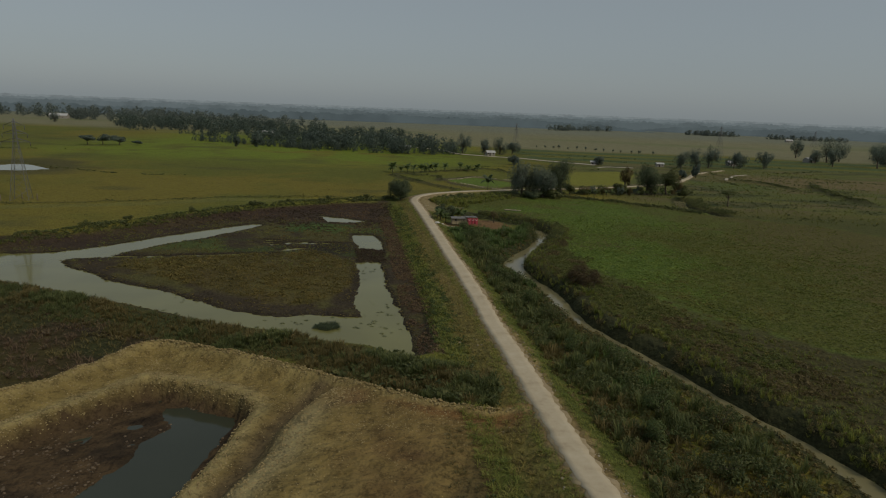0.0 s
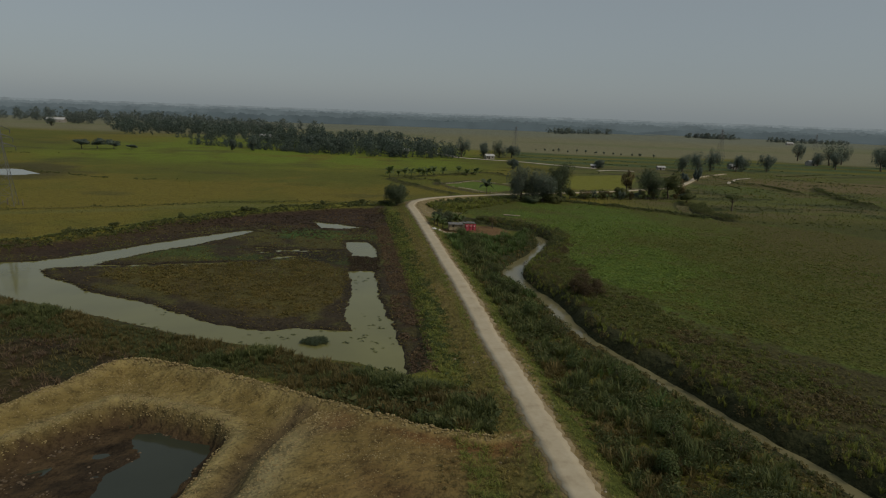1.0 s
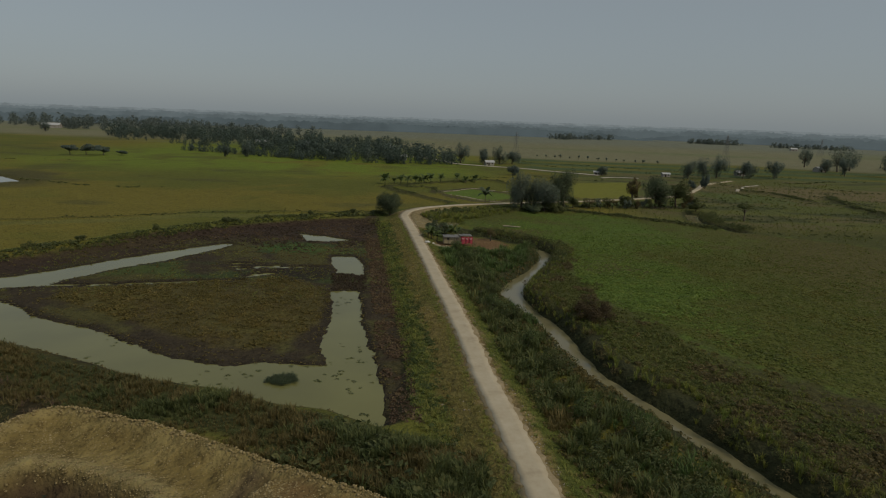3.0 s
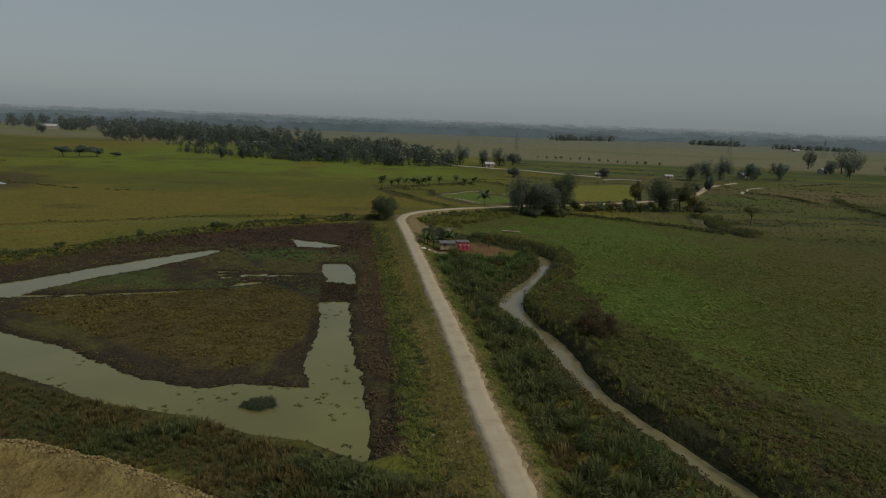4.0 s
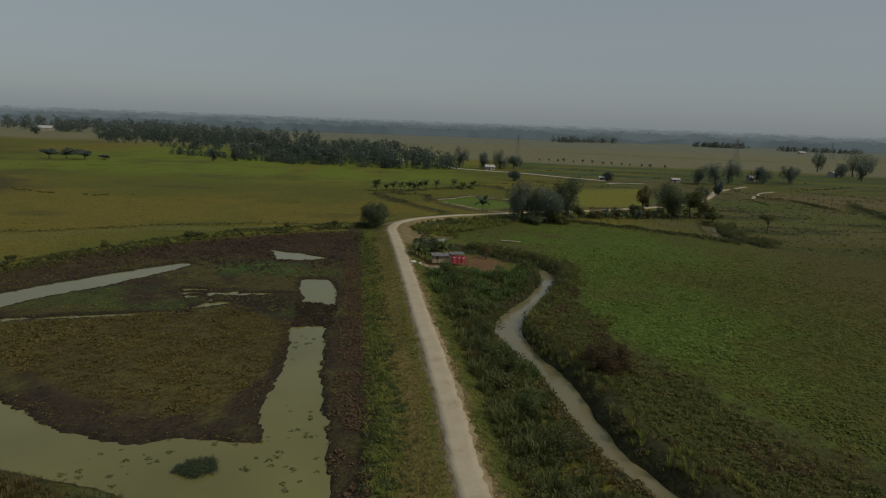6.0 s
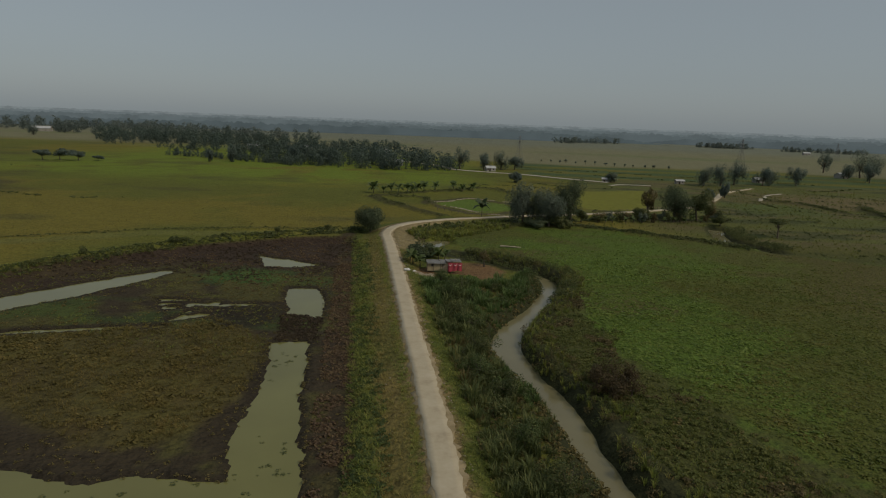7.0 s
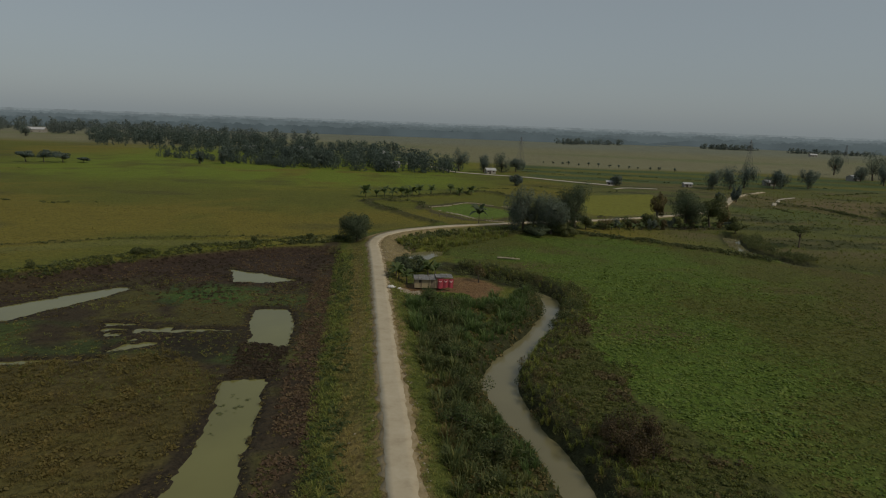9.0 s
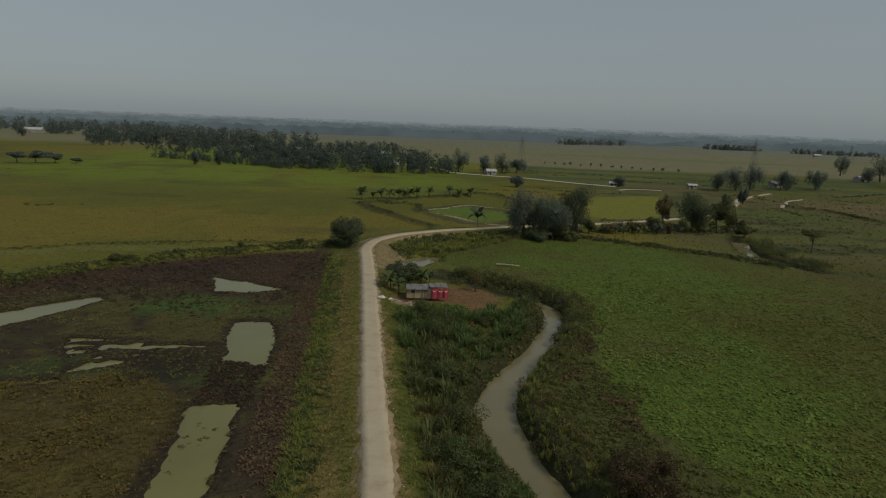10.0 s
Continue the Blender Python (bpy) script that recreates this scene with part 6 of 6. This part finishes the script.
def build_hut():
    gz = 0.35
    hut = tagged(new("hut"), "small mud-walled hut with weathered tin roof", "hut")
    hut.matrix_world = pose(20.9, 156.4, gz, 0, 0, 6)
    w, d, h = 5.6, 3.2, 1.62
    for name, size, m in (("wall", (w, 0.14, h), pose(-0.9, 0, h / 2)), ("wall", (w, 0.14, h), pose(-0.9, d, h / 2)),
                          ("wall", (0.14, d - 0.14, h), pose(-0.9 - w / 2 + 0.07, d / 2, h / 2)), ("wall", (0.14, d - 0.14, h), pose(-0.9 + w / 2 - 0.07, d / 2, h / 2))):
        bm = bmesh.new()
        box(bm, size, m, 0.02)
        part(name, bm, WALL_MUD, hut)
    for x in (-3.72, -2.4, -0.95, 0.45, 1.92, 3.4):
        bm = bmesh.new()
        box(bm, (0.11, 0.11, h + 0.25), pose(x, -0.14, (h + 0.25) / 2), 0.015)
        part("post", bm, PLANK, hut)
    for k, x in enumerate((-3.2, -2.2, -1.2, -0.2)):
        bm = corrugated(1.06, 4.1)
        bm.transform(pose(x - 0.1, -0.55, h + 0.12 + 0.02 * (k % 2), -0.8 + 0.5 * (k % 2), 0, 0))
        part("roof_sheet", bm, TIN, hut)
    for k, x in enumerate((0.85, 1.9, 2.95)):
        bm = corrugated(1.12, 3.9)
        bm.transform(pose(x, -0.2, h + 0.48 + 0.025 * (k % 2), -4 + 0.6 * k, 3.5, 0))
        part("roof_sheet", bm, TIN, hut, "raised weathered tin sheet over the lean-to")
    bm = bmesh.new()
    box(bm, (3.1, 0.12, 0.10), pose(1.9, -0.1, h + 0.38), 0.01)
    part("beam", bm, PLANK, hut)
    bm = bmesh.new()
    box(bm, (0.85, 0.05, 1.5), pose(-0.2, -0.095, 0.76), 0.01)
    part("door", bm, PLANK, hut, "grey board door, shut")
    bm = bmesh.new()
    box(bm, (0.6, 0.05, 0.5), pose(-2.6, -0.095, 1.25), 0.01)
    part("shutter", bm, DARK_OPENING, hut)
    for x, y, m in ((-2.9, 0.4, 12), (-1.0, 2.4, 70), (-0.4, 0.6, 40), (2.4, 1.4, 20)):
        v, t = lump(np.random.default_rng(int(m)))
        under(triangles("roof_stone", v * 0.35 + (x, y, h + 0.19 if x < 1 else h + 0.58), t, STONE), hut, "stone weighing the roof sheet down")
    # printed sheeting hung over the open side, in three bellied lengths
    for k in range(3):
        cx = 1.08 + 1.02 * k
        n, rows = 10, 9
        verts, tris = [], []
        for j in range(rows):
            for i in range(n):
                u, q = i / (n - 1), j / (rows - 1)
                belly = 0.26 * math.sin(math.pi * u) * (0.45 + 0.55 * q) + 0.03 * math.sin(9 * u + 2 * k)
                verts.append((cx - 0.5 + u * 0.99 + 0.05 * math.sin(3 * q + k), -0.24 - belly, h + 0.28 - q * (1.78 + 0.12 * math.sin(3 * u + 2 * k))))
        for j in range(rows - 1):
            for i in range(n - 1):
                a = j * n + i
                tris += [(a, a + n, a + n + 1), (a, a + n + 1, a + 1)]
        back = [(x, y + 0.012, z) for x, y, z in verts]
        sheet_ob = under(triangles("red_sheet", np.array(verts + back), np.array(tris + [(c + len(verts), b + len(verts), a + len(verts)) for a, b, c in tris]), RED_CLOTH, True), hut, "faded red plastic sheet")
        bits = []
        for s, (x0, x1, lift) in enumerate(((-0.30, 0.30, 0.0),)):
            ring = []
            for i in range(9):
                u = 0.5 + x0 + (x1 - x0) * i / 8
                q = 0.20 - lift * 0.5 + 0.14 * math.sin(math.pi * i / 8) * (1 if s == 0 else -1)
                belly = 0.26 * math.sin(math.pi * u) * (0.45 + 0.55 * q) + 0.03 * math.sin(9 * u + 2 * k)
                ring.append((cx - 0.5 + u * 0.99 + 0.05 * math.sin(3 * q + k), -0.255 - belly, h + 0.28 - q * 1.78))
            bits.append(tube(ring, [0.03 + 0.05 * math.sin(math.pi * i / 8) for i in range(9)], 5))
        v, t = joined(bits)
        under(triangles("print", v, t, PALE_CLOTH, True), sheet_ob, "pale curved mark printed on the sheet")
    return hut


build_hut()
for i, (x, y, s) in enumerate([(13.2, 152.6, 0.9), (14.6, 153.4, 0.5)]):
    sack = tagged(new("sack"), "white filled sack lying beside the road bank", "sack", "sacks by the hut")
    sack.matrix_world = pose(x, y, float(terrain(np.array([x]), np.array([y]))[0]), 0, 0, 40 * i)
    bm = bmesh.new()
    bmesh.ops.create_uvsphere(bm, u_segments=12, v_segments=8, radius=0.5)
    for v in bm.verts:
        v.co = Vector((v.co.x * 1.5, v.co.y * 0.9, max(v.co.z * 0.7 + 0.3, 0.0))) * s
        v.co += Vector((0.03 * math.sin(9 * v.co.y), 0, 0.03 * math.sin(8 * v.co.x)))
    part("body", bm, WHITE_SACK, sack)
    bm = bmesh.new()
    bmesh.ops.create_cone(bm, segments=8, radius1=0.05 * s, radius2=0.14 * s, depth=0.22 * s, cap_ends=True, matrix=pose(0.82 * s, 0, 0.3 * s, 0, 90, 0))
    part("tied_neck", bm, WHITE_SACK, sack)
q = np.random.default_rng(77)
x, y = within(np.array([(14.4, 154.8), (18.6, 155.3), (19.0, 152.6), (15.0, 151.8)], float), 240, q)
scatter("rubble_heap", CLODS, x, y, 0.14 + 0.28 * q.random(len(x)), STONE, "pale rubble heaped before the hut", "stones", q, sink=0.0)
x, y = within(np.array([(19, 154.5), (27, 154), (28, 150.5), (22, 150)], float), 260, q)
scatter("garden_plants", MOUNDS, x, y, 0.45 + 0.5 * q.random(len(x)), FIELD_LEAF, "bright green garden plants before the hut", "plants", q)
x, y = within(np.array([(6.3, 178), (9.5, 177), (12, 190), (10, 200), (7.5, 199)], float), 90, q)
scatter("sand_rubble", CLODS, x, y, 0.12 + 0.3 * q.random(len(x)) ** 2, STONE, "pale rubble at the bend's verge", "stones", q, sink=0.0)
log = tagged(new("log"), "pale bare log lying in the field", "log")
log.matrix_world = pose(37, 186, float(terrain(np.array([37.0]), np.array([186.0]))[0]) + 0.35, 0, 0, -9)
v, t = tube([(-2.6, 0, 0), (-0.8, 0.1, 0.03), (1.0, 0.05, 0), (2.7, -0.1, 0.05)], [0.24, 0.21, 0.18, 0.12], 8)
under(triangles("stem", v, t, STONE, True), log)
v, t = tube([(0.6, 0, 0), (1.1, 0.5, 0.2)], [0.09, 0.05], 6)
under(triangles("stub", v, t, STONE, True), log)


# ---- far houses ----
def house(x, y, w, d, h, turn, label):
    root = tagged(new("house"), label, "house", "far village houses")
    root.matrix_world = pose(x, y, float(terrain(np.array([x]), np.array([y]))[0]) - 0.1, 0, 0, turn)
    for size, m in (((w, 0.2, h), pose(0, -d / 2, h / 2)), ((w, 0.2, h), pose(0, d / 2, h / 2)), ((0.2, d - 0.2, h), pose(-w / 2 + 0.1, 0, h / 2)), ((0.2, d - 0.2, h), pose(w / 2 - 0.1, 0, h / 2))):
        bm = bmesh.new()
        box(bm, size, m, 0.03)
        part("wall", bm, HOUSE_WALL, root)
    rise = d * 0.28
    for s in (-1, 1):
        bm = bmesh.new()
        box(bm, (w + 0.9, math.hypot(d / 2 + 0.5, rise), 0.09), pose(0, s * (d / 4 + 0.2), h + rise / 2 - 0.02, -s * math.degrees(math.atan2(rise, d / 2 + 0.5)), 0, 0), 0.01)
        part("roof", bm, PALE_ROOF, root)
    for s in (-1, 1):
        bm = bmesh.new()
        a, b, c = [bm.verts.new((s * (w / 2 - 0.1), yy, zz)) for yy, zz in ((-d / 2, h), (d / 2, h), (0, h + rise - 0.1))]
        bm.faces.new((a, b, c))
        e = bmesh.ops.extrude_face_region(bm, geom=bm.faces[:])
        bmesh.ops.translate(bm, verts=[g for g in e["geom"] if isinstance(g, bmesh.types.BMVert)], vec=(-s * 0.15, 0, 0))
        part("gable", bm, HOUSE_WALL, root)
    bm = bmesh.new()
    box(bm, (1.0, 0.08, 2.0), pose(-w * 0.15, -d / 2 - 0.12, 1.0), 0.01)
    part("door", bm, DARK_OPENING, root)
    for x0 in (-0.36, 0.25):
        bm = bmesh.new()
        box(bm, (1.0, 0.08, 0.9), pose(w * x0, -d / 2 - 0.12, 1.5), 0.01)
        part("window", bm, DARK_OPENING, root)
    return root


for x, y, w, d, h, turn, lab in [
        (44, 449, 6, 5, 2.2, 15, "low house with a pale tin roof beside trees"), (109, 399, 3.6, 3.2, 1.8, -10, "small pale-roofed shed beside a track"), (154, 405, 4.6, 3.2, 1.8, 5, "small pale-roofed shed in crop strips"),
        (311, 512, 7, 6, 2.6, 20, "small white-roofed house among tall trees"), (-165, 610, 12, 7, 3, 10, "pale-roofed house half hidden in the wood"), (-120, 620, 10, 7, 3, -8, "pale-roofed house half hidden by trees"),
        (-45, 590, 12, 8, 3, 25, "pale-roofed house behind the wood"), (-520, 850, 22, 10, 4, 12, "long pale-roofed house at the far pasture edge"), (-20, 470, 8, 6, 2.6, 0, "pale-roofed house inside the wood"),
        (215, 437, 6, 5, 2.4, 0, "small hut between grassland trees"), (560, 1030, 10, 6, 3, 0, "pale-roofed building on the far plain")]:
    house(x, y, w, d, h, turn, lab)


# ---- fence along the paddy ----
def fence(line, label):
    root = tagged(new("fence"), label, "fence")
    pts = spline(line, 2.4)
    for i, (x, y) in enumerate(pts):
        z = float(terrain(np.array([x]), np.array([y]))[0])
        v, t = tube([(x, y, z - 0.2), (x + 0.04 * math.sin(i), y, z + 0.7), (x + 0.09 * math.sin(i * 2.3), y, z + 1.35 + 0.2 * math.sin(i * 1.7))], [0.09, 0.08, 0.06], 5)
        under(triangles("post", v, t, PLANK), root)
    for h in (0.55, 1.05):
        path = [(x, y, float(terrain(np.array([x]), np.array([y]))[0]) + h + 0.04 * math.sin(3 * x)) for x, y in pts]
        v, t = tube(path, [0.04] * len(path), 4)
        under(triangles("rail", v, t, PLANK), root)
    return root


fence([(66, 256), (78, 261), (92, 268.5), (104, 278)], "rough grey pole fence along the paddy")
fence([(16, 251), (26, 244.5), (36, 246)], "rough grey pole fence beside the green plot")
